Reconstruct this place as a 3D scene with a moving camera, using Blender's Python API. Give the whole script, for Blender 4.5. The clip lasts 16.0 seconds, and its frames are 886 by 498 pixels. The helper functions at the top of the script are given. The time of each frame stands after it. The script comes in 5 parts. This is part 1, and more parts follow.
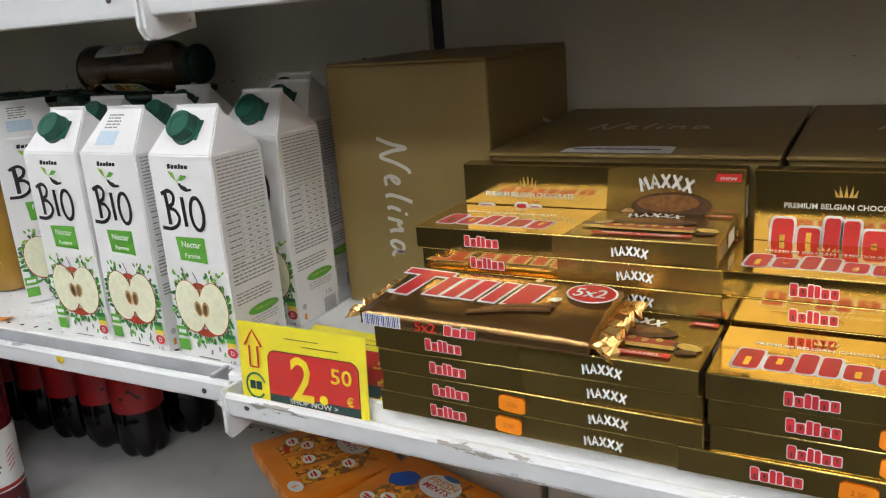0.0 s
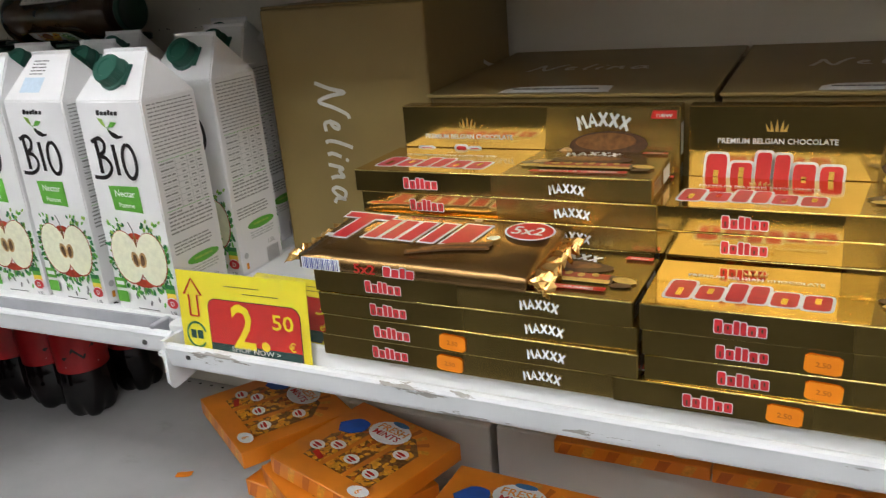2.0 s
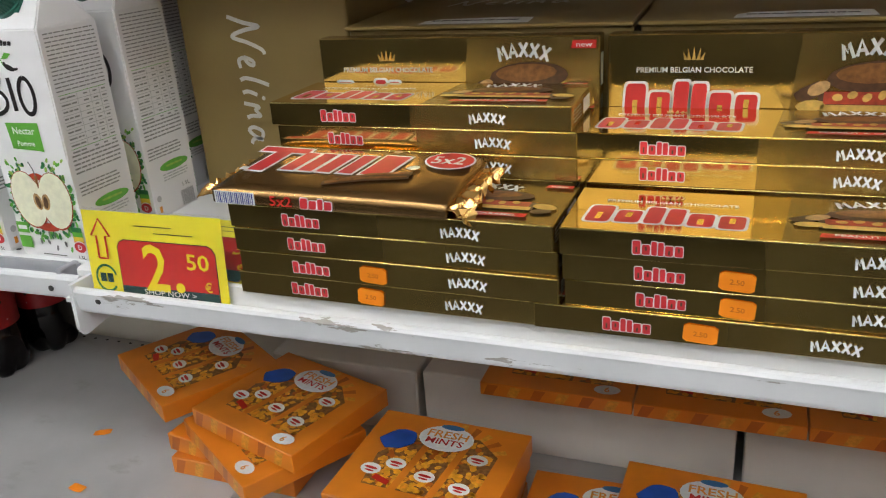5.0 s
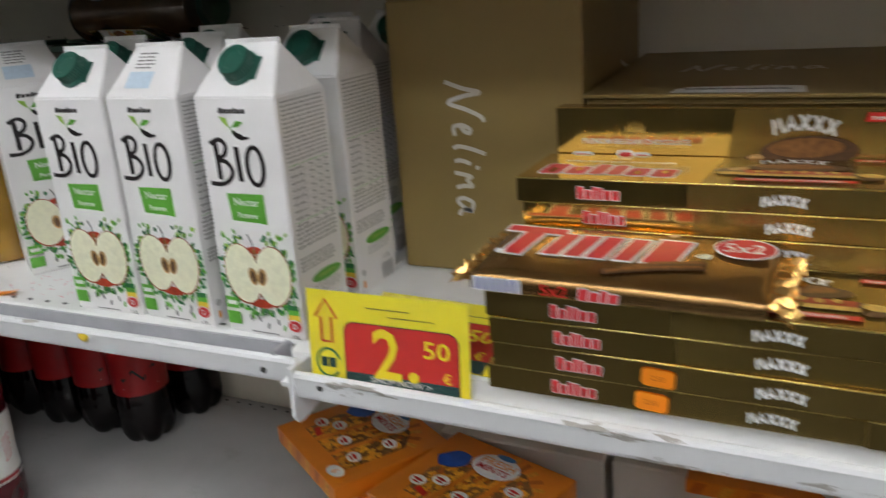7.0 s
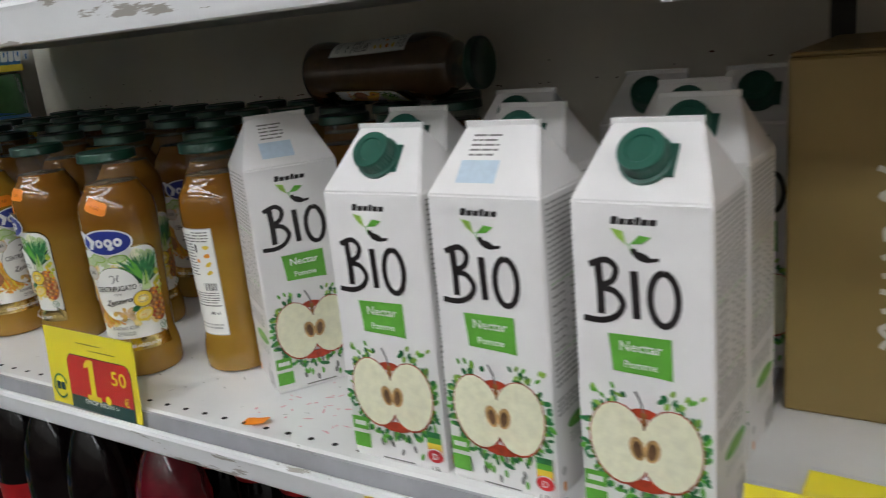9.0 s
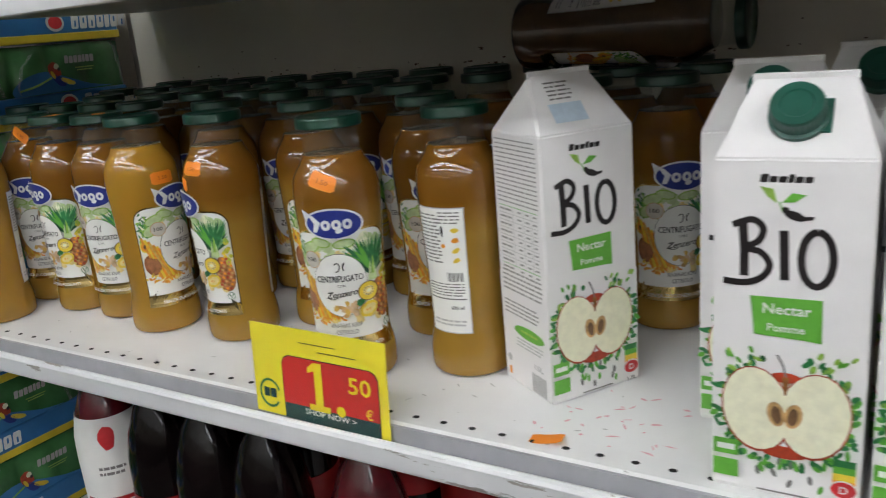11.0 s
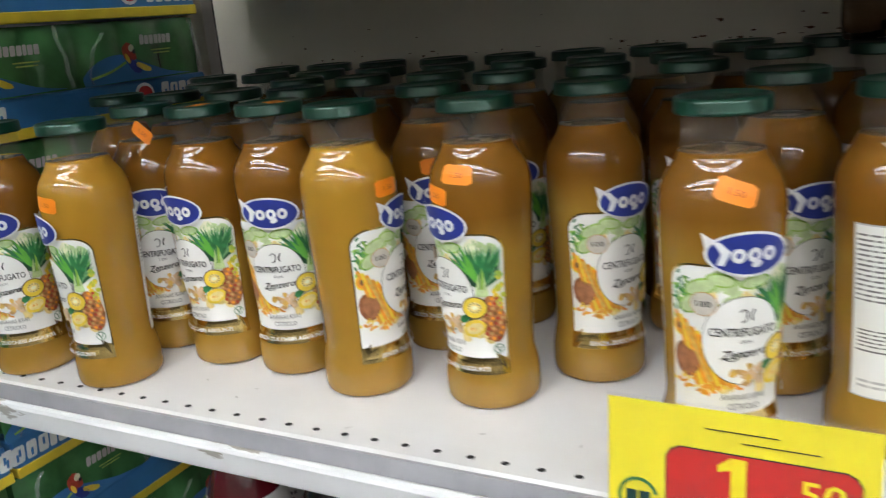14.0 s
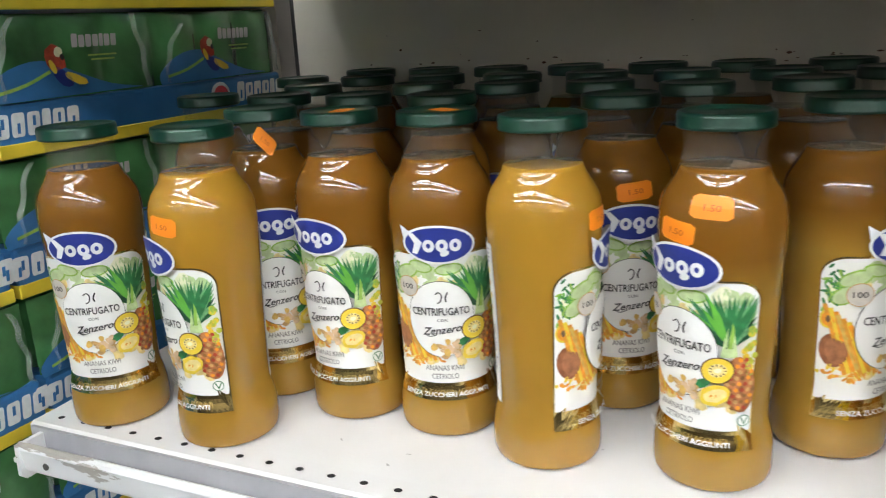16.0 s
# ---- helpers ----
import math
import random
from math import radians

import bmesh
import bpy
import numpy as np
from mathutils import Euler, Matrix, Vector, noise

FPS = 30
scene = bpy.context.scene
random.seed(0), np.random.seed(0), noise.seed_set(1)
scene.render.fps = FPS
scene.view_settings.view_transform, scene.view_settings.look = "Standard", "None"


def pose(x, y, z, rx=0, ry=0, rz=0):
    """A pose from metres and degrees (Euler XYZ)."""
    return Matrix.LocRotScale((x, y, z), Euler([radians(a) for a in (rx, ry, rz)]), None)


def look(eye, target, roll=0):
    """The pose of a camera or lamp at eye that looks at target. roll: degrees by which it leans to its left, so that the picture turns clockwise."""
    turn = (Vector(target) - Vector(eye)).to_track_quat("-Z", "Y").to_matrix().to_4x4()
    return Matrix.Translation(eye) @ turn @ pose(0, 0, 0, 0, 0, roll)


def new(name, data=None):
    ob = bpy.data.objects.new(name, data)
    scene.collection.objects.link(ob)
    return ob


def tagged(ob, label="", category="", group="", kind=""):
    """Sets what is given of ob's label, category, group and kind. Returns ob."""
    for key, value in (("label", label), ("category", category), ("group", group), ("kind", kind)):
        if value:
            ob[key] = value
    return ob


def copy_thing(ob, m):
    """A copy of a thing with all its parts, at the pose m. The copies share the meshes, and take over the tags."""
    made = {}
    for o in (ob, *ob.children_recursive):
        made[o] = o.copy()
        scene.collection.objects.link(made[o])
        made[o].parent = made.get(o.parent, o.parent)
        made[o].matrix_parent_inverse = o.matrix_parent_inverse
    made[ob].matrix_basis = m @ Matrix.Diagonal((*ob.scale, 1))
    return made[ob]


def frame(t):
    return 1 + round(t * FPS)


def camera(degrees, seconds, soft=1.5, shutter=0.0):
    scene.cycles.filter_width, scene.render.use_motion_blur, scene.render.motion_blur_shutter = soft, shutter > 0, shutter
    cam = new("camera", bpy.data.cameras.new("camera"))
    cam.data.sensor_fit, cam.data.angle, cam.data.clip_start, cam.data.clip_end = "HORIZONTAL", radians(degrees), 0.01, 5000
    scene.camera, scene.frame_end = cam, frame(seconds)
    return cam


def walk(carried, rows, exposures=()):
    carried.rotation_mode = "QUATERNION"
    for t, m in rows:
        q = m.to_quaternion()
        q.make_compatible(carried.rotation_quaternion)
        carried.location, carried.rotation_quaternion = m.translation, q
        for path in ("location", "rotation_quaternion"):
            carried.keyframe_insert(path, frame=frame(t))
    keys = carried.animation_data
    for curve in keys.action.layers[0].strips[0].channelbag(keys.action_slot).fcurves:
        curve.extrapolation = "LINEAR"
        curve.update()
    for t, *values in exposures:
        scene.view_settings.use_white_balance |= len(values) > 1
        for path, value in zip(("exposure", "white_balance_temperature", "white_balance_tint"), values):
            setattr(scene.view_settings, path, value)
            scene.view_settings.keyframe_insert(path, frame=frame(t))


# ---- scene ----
cam = camera(57.5, 16.0, soft=1.1, shutter=0.6)
PATH = [
    (0, (0.008, 0.038, 1.418), (-0.957, 1.7, 0.863), -4.6),
    (0.5, (0.012, 0.039, 1.415), (-0.939, 1.701, 0.839), -4.8),
    (1, (0.013, 0.037, 1.411), (-0.91, 1.708, 0.812), -4.7),
    (1.5, (0.015, 0.039, 1.407), (-0.88, 1.714, 0.778), -4.8),
    (2, (0.02, 0.042, 1.403), (-0.839, 1.722, 0.74), -4.9),
    (2.5, (0.022, 0.047, 1.394), (-0.793, 1.735, 0.698), -4.9),
    (3, (0.026, 0.05, 1.39), (-0.738, 1.742, 0.646), -4.8),
    (3.5, (0.031, 0.055, 1.38), (-0.681, 1.753, 0.601), -4.7),
    (3.7, (0.033, 0.056, 1.376), (-0.665, 1.758, 0.591), -4.6),
    (6, (-0.016, 0.039, 1.373), (-0.725, 1.767, 0.659), -3.2),
    (6.5, (-0.074, 0.042, 1.384), (-0.844, 1.758, 0.703), -3.6),
    (7, (-0.146, 0.057, 1.387), (-1.003, 1.751, 0.758), -4.3),
    (7.5, (-0.228, 0.086, 1.396), (-1.17, 1.749, 0.808), -5.0),
    (8, (-0.306, 0.118, 1.408), (-1.318, 1.754, 0.86), -5.5),
    (8.5, (-0.374, 0.143, 1.416), (-1.439, 1.752, 0.89), -5.8),
    (9, (-0.438, 0.15, 1.414), (-1.532, 1.741, 0.895), -5.7),
    (9.5, (-0.503, 0.144, 1.411), (-1.615, 1.721, 0.885), -5.5),
    (10, (-0.583, 0.139, 1.4), (-1.703, 1.706, 0.86), -5.7),
    (12.3, (-0.876, 0.078, 1.401), (-1.837, 1.739, 0.837), -5.1),
    (12.5, (-0.901, 0.089, 1.4), (-1.857, 1.748, 0.823), -5.5),
    (13, (-0.963, 0.098, 1.391), (-1.897, 1.77, 0.815), -5.4),
    (13.5, (-1.032, 0.12, 1.385), (-1.96, 1.799, 0.817), -5.0),
    (14, (-1.106, 0.139, 1.39), (-2.035, 1.82, 0.831), -5.0),
    (14.5, (-1.171, 0.149, 1.39), (-2.101, 1.833, 0.844), -4.5),
    (15, (-1.223, 0.159, 1.391), (-2.143, 1.851, 0.851), -4.1),
    (15.5, (-1.262, 0.166, 1.391), (-2.161, 1.87, 0.854), -3.5),
    (16, (-1.304, 0.17, 1.389), (-2.174, 1.888, 0.849), -3.0),
]
EXPOSURES = [(0, -0.12), (3.5, -0.17), (6.5, -0.37), (8, -0.53), (10, -0.44), (12.5, -0.04), (14, 0.20), (16, 0.49)]
walk(cam, [(t, look(eye, target, roll)) for t, eye, target, roll in PATH], EXPOSURES)

# ---- world and lights ----
world = bpy.data.worlds.new("shop_air")
scene.world = world
world.use_nodes = True
world.node_tree.nodes["Background"].inputs[0].default_value = (0.9, 0.95, 1.0, 1)
world.node_tree.nodes["Background"].inputs[1].default_value = 0.05
TUBE = 17.0


# ---- materials ----
def mat(name, col, rough=0.5, metal=0.0, coat=0.0, var=0.12, scale=40.0, bump=0.0, bscale=300.0, fine=0.0, spec=0.5, rvar=0.0):
    """Principled surface: colour drifts at a coarse and a fine scale, with fine relief."""
    m = bpy.data.materials.new(name)
    m.use_nodes = True
    nt = m.node_tree
    b = nt.nodes["Principled BSDF"]
    b.inputs["Roughness"].default_value = rough
    b.inputs["Metallic"].default_value = metal
    b.inputs["Coat Weight"].default_value = coat
    b.inputs["Coat Roughness"].default_value = 0.06
    b.inputs["Specular IOR Level"].default_value = spec
    co = nt.nodes.new("ShaderNodeTexCoord")
    n1 = nt.nodes.new("ShaderNodeTexNoise")
    n1.inputs["Scale"].default_value = scale
    n1.inputs["Detail"].default_value = 5
    nt.links.new(co.outputs["Object"], n1.inputs["Vector"])
    ramp = nt.nodes.new("ShaderNodeValToRGB")
    ramp.color_ramp.elements[0].position = 0.3
    ramp.color_ramp.elements[1].position = 0.7
    ramp.color_ramp.elements[0].color = (*[c * (1 - var) for c in col], 1)
    ramp.color_ramp.elements[1].color = (*[min(1, c * (1 + var)) for c in col], 1)
    nt.links.new(n1.outputs["Fac"], ramp.inputs["Fac"])
    nt.links.new(ramp.outputs["Color"], b.inputs["Base Color"])
    if rvar:
        mr = nt.nodes.new("ShaderNodeMapRange")
        mr.inputs["To Min"].default_value = max(0.02, rough - rvar)
        mr.inputs["To Max"].default_value = rough + rvar
        nt.links.new(n1.outputs["Fac"], mr.inputs["Value"])
        nt.links.new(mr.outputs["Result"], b.inputs["Roughness"])
    if bump:
        n2 = nt.nodes.new("ShaderNodeTexNoise")
        n2.inputs["Scale"].default_value = bscale
        n2.inputs["Detail"].default_value = 3
        nt.links.new(co.outputs["Object"], n2.inputs["Vector"])
        bp = nt.nodes.new("ShaderNodeBump")
        bp.inputs["Strength"].default_value = bump
        bp.inputs["Distance"].default_value = 0.001
        nt.links.new(n2.outputs["Fac"], bp.inputs["Height"])
        nt.links.new(bp.outputs["Normal"], b.inputs["Normal"])
    return m


def worn(m, scale, lo, hi, col, stretch=(1, 1, 1), rough=0.7):
    """Adds patches where the paint has gone: noise with a hard edge shows col."""
    nt = m.node_tree
    b = nt.nodes["Principled BSDF"]
    src = b.inputs["Base Color"].links[0].from_socket
    co = nt.nodes.new("ShaderNodeTexCoord")
    mp = nt.nodes.new("ShaderNodeMapping")
    mp.inputs["Scale"].default_value = stretch
    nt.links.new(co.outputs["Object"], mp.inputs["Vector"])
    n = nt.nodes.new("ShaderNodeTexNoise")
    n.inputs["Scale"].default_value = scale
    n.inputs["Detail"].default_value = 7
    n.inputs["Roughness"].default_value = 0.65
    nt.links.new(mp.outputs["Vector"], n.inputs["Vector"])
    r = nt.nodes.new("ShaderNodeValToRGB")
    r.color_ramp.elements[0].position = lo
    r.color_ramp.elements[1].position = hi
    nt.links.new(n.outputs["Fac"], r.inputs["Fac"])
    mx = nt.nodes.new("ShaderNodeMix")
    mx.data_type = "RGBA"
    nt.links.new(r.outputs["Color"], mx.inputs["Factor"])
    nt.links.new(src, mx.inputs["A"])
    mx.inputs["B"].default_value = (*col, 1)
    nt.links.new(mx.outputs["Result"], b.inputs["Base Color"])
    return m


def ink(name, col, rough=0.4, metal=0.0, var=0.06):
    return mat(name, col, rough, metal, var=var, scale=200)


SHELF = worn(mat("white_shelf_enamel", (0.82, 0.815, 0.80), 0.38, var=0.05, scale=9, bump=0.08, bscale=500), 7, 0.66, 0.74, (0.5, 0.47, 0.43), (1, 2, 2))
# Brighter gold that carries the highlight on the boxes' folded edges.
LIP = worn(mat("chipped_white_enamel", (0.80, 0.80, 0.80), 0.28, var=0.05, scale=14, bump=0.1, bscale=350), 15, 0.600, 0.608, (0.40, 0.37, 0.33), (0.45, 2.4, 2.4))
# White enamel darkened for the shade under the shelf above; patches are wear.
SHELFSHADE = worn(mat("shaded_white_enamel", (0.43, 0.42, 0.405), 0.45, var=0.09, scale=9, bump=0.08, bscale=500), 7, 0.6, 0.72, (0.34, 0.32, 0.29), (1, 2, 2))
# Juice darkened to hold the shade beneath the upper shelf.
SHADEJUICE = mat("shaded_juice", (0.085, 0.045, 0.02), 0.15, coat=0.8, var=0.2)
RAILGREY = mat("grey_price_rail_vinyl", (0.40, 0.40, 0.42), 0.35, var=0.12, scale=25, bump=0.1, bscale=200)
PANEL = worn(mat("cream_back_panel", (0.80, 0.745, 0.64), 0.5, var=0.07, scale=5, bump=0.05), 11, 0.76, 0.82, (0.20, 0.13, 0.08), (0.5, 1, 3))
POST = mat("dark_steel_post", (0.07, 0.065, 0.06), 0.5, 0.3)
HOLE = mat("shadowed_hole", (0.012, 0.012, 0.012), 0.9)
RUST = mat("rust_specks", (0.12, 0.06, 0.03), 0.9, var=0.4, scale=300)
FLOOR = mat("grey_floor_tile", (0.055, 0.053, 0.05), 0.35, var=0.1, scale=6, rvar=0.1)
WALL = mat("painted_wall", (0.6, 0.58, 0.55), 0.7, var=0.06, scale=3)
CEIL = mat("ceiling_board", (0.62, 0.62, 0.60), 0.8, var=0.05, scale=3)
# Two tones for the unseen wall bands that shape bounce and reflections.
MIXED = mat("dark_reflection_wall", (0.045, 0.043, 0.04), 0.6, var=0.5, scale=5)
MIDWALL = mat("grey_bounce_wall", (0.28, 0.26, 0.22), 0.6, var=0.35, scale=4)
CARTON = mat("coated_white_carton", (0.84, 0.815, 0.80), 0.36, coat=0.15, var=0.025, scale=30, bump=0.05, bscale=60)
CAPG = mat("green_plastic_cap", (0.008, 0.085, 0.055), 0.35, var=0.15)
LIDG = mat("green_lacquered_lid", (0.005, 0.046, 0.026), 0.3, 0.3, coat=0.3, var=0.15, scale=80)
PAPER = mat("white_paper_label", (0.85, 0.84, 0.80), 0.45, var=0.03)
FOILG = mat("gold_foil_band", (0.90, 0.68, 0.28), 0.16, 1.0, var=0.1)
GOLDBOX = mat("gold_mirror_board", (0.86, 0.61, 0.20), 0.10, 1.0, var=0.05, scale=20, bump=0.06, bscale=25)
BRONZE = mat("bronze_matt_board", (0.42, 0.29, 0.09), 0.26, 0.9, var=0.05, scale=20, bump=0.03, bscale=60)
GOLDGLINT = mat("gold_fold_glint", (0.95, 0.72, 0.25), 0.2, 1.0)
KRAFTGOLD = mat("gold_printed_cardboard", (0.30, 0.21, 0.075), 0.42, 0.25, var=0.07, scale=8, bump=0.1, bscale=120)
CARDIN = mat("raw_cardboard_edge", (0.30, 0.21, 0.12), 0.8)
WRAP = mat("copper_gold_wrapper", (0.36, 0.205, 0.075), 0.24, 0.9, var=0.12, scale=25, bump=0.22, bscale=28)
CRIMP = mat("crumpled_gold_foil", (0.85, 0.50, 0.16), 0.18, 1.0, var=0.1, scale=60, bump=0.4, bscale=55)
YELLOW = mat("yellow_sign_card", (0.86, 0.72, 0.02), 0.42, var=0.03)
SIGNRED = ink("sign_red", (0.60, 0.018, 0.012))
SIGNDARK = ink("sign_dark_green", (0.01, 0.06, 0.055))
STICK = mat("orange_price_sticker", (0.95, 0.27, 0.01), 0.5, var=0.05)
STICKINK = ink("faded_sticker_ink", (0.60, 0.13, 0.01))
BLACK = ink("black_ink", (0.018, 0.014, 0.014))
TEXTGREY = ink("small_print_ink", (0.20, 0.19, 0.18))
SIDEINK = ink("fine_side_print", (0.30, 0.29, 0.27))
PALEGREY = ink("pale_print", (0.50, 0.49, 0.47))
CHALK = ink("pale_script_ink", (0.66, 0.63, 0.58))
WHITE = ink("white_ink", (0.80, 0.80, 0.78))
GREEN = ink("green_ink", (0.13, 0.42, 0.05))
LEAF = ink("leaf_green_ink", (0.03, 0.19, 0.06), var=0.3)
LIME = ink("lime_ink", (0.30, 0.50, 0.08), var=0.2)
CREAM = ink("apple_flesh_ink", (0.84, 0.82, 0.60))
APPLERED = ink("apple_skin_ink", (0.42, 0.05, 0.02), var=0.3)
SEED = ink("seed_brown_ink", (0.16, 0.085, 0.04), var=0.3)
BLUE = ink("blue_ink", (0.02, 0.035, 0.24))
SKY = ink("pale_blue_ink", (0.55, 0.66, 0.75))
RED = ink("red_ink", (0.60, 0.03, 0.035))
ORANGE = ink("orange_ink", (0.80, 0.30, 0.02), var=0.2)
CARROT = ink("carrot_ink", (0.72, 0.30, 0.03), var=0.2)
BROWN = ink("brown_ink", (0.26, 0.11, 0.03), var=0.35)
TAN = ink("tan_ink", (0.55, 0.33, 0.13), var=0.3)
PINEAPPLE = ink("pineapple_ink", (0.42, 0.16, 0.06), var=0.5)
YELLINK = ink("yellow_ink", (0.80, 0.58, 0.05))
CHOC = ink("chocolate_ink", (0.10, 0.045, 0.02), var=0.35)
NUT = ink("peanut_ink", (0.66, 0.42, 0.10), var=0.2)
DARKLEAF = ink("dark_leaf_ink", (0.012, 0.085, 0.035), var=0.3)
FRONDLEAF = ink("pale_frond_ink", (0.16, 0.36, 0.16), var=0.3)
PALELEAF = ink("pale_leaf_ink", (0.52, 0.64, 0.32), var=0.15)
PALEGOLD = ink("pale_gold_ink", (0.82, 0.66, 0.28), var=0.15)
GRAPE = ink("grape_ink", (0.55, 0.58, 0.06), var=0.2)
BADGE = ink("beige_badge_ink", (0.60, 0.55, 0.48), var=0.1)
BISCUIT = ink("ginger_ink", (0.66, 0.46, 0.28), var=0.25)
EGGBROWN = ink("egg_brown_ink", (0.28, 0.10, 0.04), var=0.3)
CHESTNUT = ink("chestnut_ink", (0.36, 0.14, 0.06), var=0.3)
PINK = ink("pink_marker", (0.78, 0.42, 0.46))
COLA = mat("dark_cola_bottle", (0.005, 0.003, 0.003), 0.12, var=0.2, spec=0.35)
COLARED = mat("red_bottle_sleeve", (0.36, 0.01, 0.012), 0.32, var=0.12)
SYRUP = mat("red_drink_bottle", (0.11, 0.006, 0.012), 0.12, coat=0.5, var=0.2)
CANGREEN = mat("green_can_wrap", (0.065, 0.215, 0.07), 0.22, coat=1.0, var=0.45, scale=16, bump=0.5, bscale=22)
TRAYBLUE = mat("blue_tray_board", (0.04, 0.18, 0.42), 0.3, coat=0.3, var=0.08)
TRAYYEL = mat("yellow_tray_board", (0.72, 0.55, 0.04), 0.35, coat=0.2, var=0.08)
SNACKBLUE = mat("blue_print", (0.02, 0.10, 0.45), 0.3, var=0.15)
MINTBOX = mat("orange_snack_box", (0.74, 0.22, 0.015), 0.36, coat=0.2, var=0.12, scale=14)
YELLOWCORN = mat("corn_puff_print", (0.86, 0.36, 0.02), 0.3, var=0.25, scale=120)
MINTDARK = mat("dark_orange_print", (0.52, 0.12, 0.01), 0.36, var=0.1)
SHIP = mat("white_shipping_carton", (0.62, 0.57, 0.50), 0.6, var=0.06, scale=10)


def juice(name, top, low, line, soft):
    """Cloudy juice seen through glass: a darker clear part over the settled pulp."""
    m = mat(name, low, 0.10, coat=1.0, var=0.08, scale=22)
    nt = m.node_tree
    b = nt.nodes["Principled BSDF"]
    b.inputs["Coat Roughness"].default_value = 0.012
    b.inputs["Coat IOR"].default_value = 1.6
    b.inputs["Specular IOR Level"].default_value = 0.0
    b.inputs["Roughness"].default_value = 0.35
    b.inputs["Subsurface Weight"].default_value = 0.12
    b.inputs["Subsurface Radius"].default_value = (0.02, 0.009, 0.003)
    b.inputs["Subsurface Scale"].default_value = 0.6
    src = b.inputs["Base Color"].links[0].from_socket
    co = nt.nodes.new("ShaderNodeTexCoord")
    sx = nt.nodes.new("ShaderNodeSeparateXYZ")
    nt.links.new(co.outputs["Object"], sx.inputs[0])
    inf = nt.nodes.new("ShaderNodeObjectInfo")
    add = nt.nodes.new("ShaderNodeMath")
    add.operation = "MULTIPLY_ADD"
    nt.links.new(inf.outputs["Random"], add.inputs[0])
    add.inputs[1].default_value = 0.05
    nt.links.new(sx.outputs["Z"], add.inputs[2])
    mr = nt.nodes.new("ShaderNodeMapRange")
    mr.inputs["From Min"].default_value = line - soft
    mr.inputs["From Max"].default_value = line + soft
    nt.links.new(add.outputs[0], mr.inputs["Value"])
    mx = nt.nodes.new("ShaderNodeMix")
    mx.data_type = "RGBA"
    nt.links.new(mr.outputs["Result"], mx.inputs["Factor"])
    nt.links.new(src, mx.inputs["A"])
    mx.inputs["B"].default_value = (*top, 1)
    nt.links.new(mx.outputs["Result"], b.inputs["Base Color"])
    return m


JUICE_MIXED = juice("mixed_pulpy_juice", (0.40, 0.208, 0.022), (0.34, 0.182, 0.026), 0.14, 0.06)
JUICE_SETTLED = juice("settled_juice", (0.20, 0.084, 0.010), (0.33, 0.182, 0.028), 0.16, 0.014)

GLASS = bpy.data.materials.new("clear_glass")
GLASS.use_nodes = True
gb = GLASS.node_tree.nodes["Principled BSDF"]
gb.inputs["Base Color"].default_value = (0.46, 0.44, 0.36, 1)
gb.inputs["Alpha"].default_value = 0.10
gb.inputs["Roughness"].default_value = 0.06
gb.inputs["Coat Weight"].default_value = 1.0
gb.inputs["Coat Roughness"].default_value = 0.02

SLEEVE = bpy.data.materials.new("clear_plastic_sleeve")
SLEEVE.use_nodes = True
sb = SLEEVE.node_tree.nodes["Principled BSDF"]
sb.inputs["Base Color"].default_value = (0.8, 0.8, 0.8, 1)
sb.inputs["Alpha"].default_value = 0.02
sb.inputs["Roughness"].default_value = 0.05

FILM = bpy.data.materials.new("gathered_clear_film")
FILM.use_nodes = True
fb = FILM.node_tree.nodes["Principled BSDF"]
fb.inputs["Base Color"].default_value = (0.75, 0.8, 0.75, 1)
fb.inputs["Alpha"].default_value = 0.22
fb.inputs["Roughness"].default_value = 0.12

LAMP = bpy.data.materials.new("lit_tube")
LAMP.use_nodes = True
lb = LAMP.node_tree.nodes["Principled BSDF"]
lb.inputs["Emission Color"].default_value = (0.95, 0.985, 1.04, 1)
lb.inputs["Emission Strength"].default_value = TUBE


# ---- builders ----
def obj(name, bm, mats, parent=None, label="", smooth=False):
    me = bpy.data.meshes.new(name)
    bm.to_mesh(me)
    bm.free()
    for m in (mats if isinstance(mats, (list, tuple)) else [mats]):
        me.materials.append(m)
    if smooth:
        me.polygons.foreach_set("use_smooth", [True] * len(me.polygons))
    ob = new(name, me)
    if parent is not None:
        ob.parent = parent
    if label:
        ob["label"] = label
    return ob


def part(name, bm, material, parent, label="", smooth=False):
    return obj(name, bm, material, parent, label, smooth)


def thing(name, m, label, category, group="", kind=""):
    ob = new(name)
    ob.empty_display_size = 0.02
    ob.matrix_basis = m
    return tagged(ob, label, category, group, kind)


def boxes(*specs, bevel=0.0, seg=1):
    """One bmesh of boxes (x0, x1, y0, y1, z0, z1), with rounded edges."""
    bm = bmesh.new()
    for x0, x1, y0, y1, z0, z1 in specs:
        r = bmesh.ops.create_cube(bm, size=1.0, matrix=Matrix.Translation(((x0 + x1) / 2, (y0 + y1) / 2, (z0 + z1) / 2)) @ Matrix.Diagonal((x1 - x0, y1 - y0, z1 - z0, 1)))
    if bevel:
        bmesh.ops.bevel(bm, geom=list(bm.edges), offset=bevel, segments=seg, affect="EDGES", profile=0.5)
    return bm


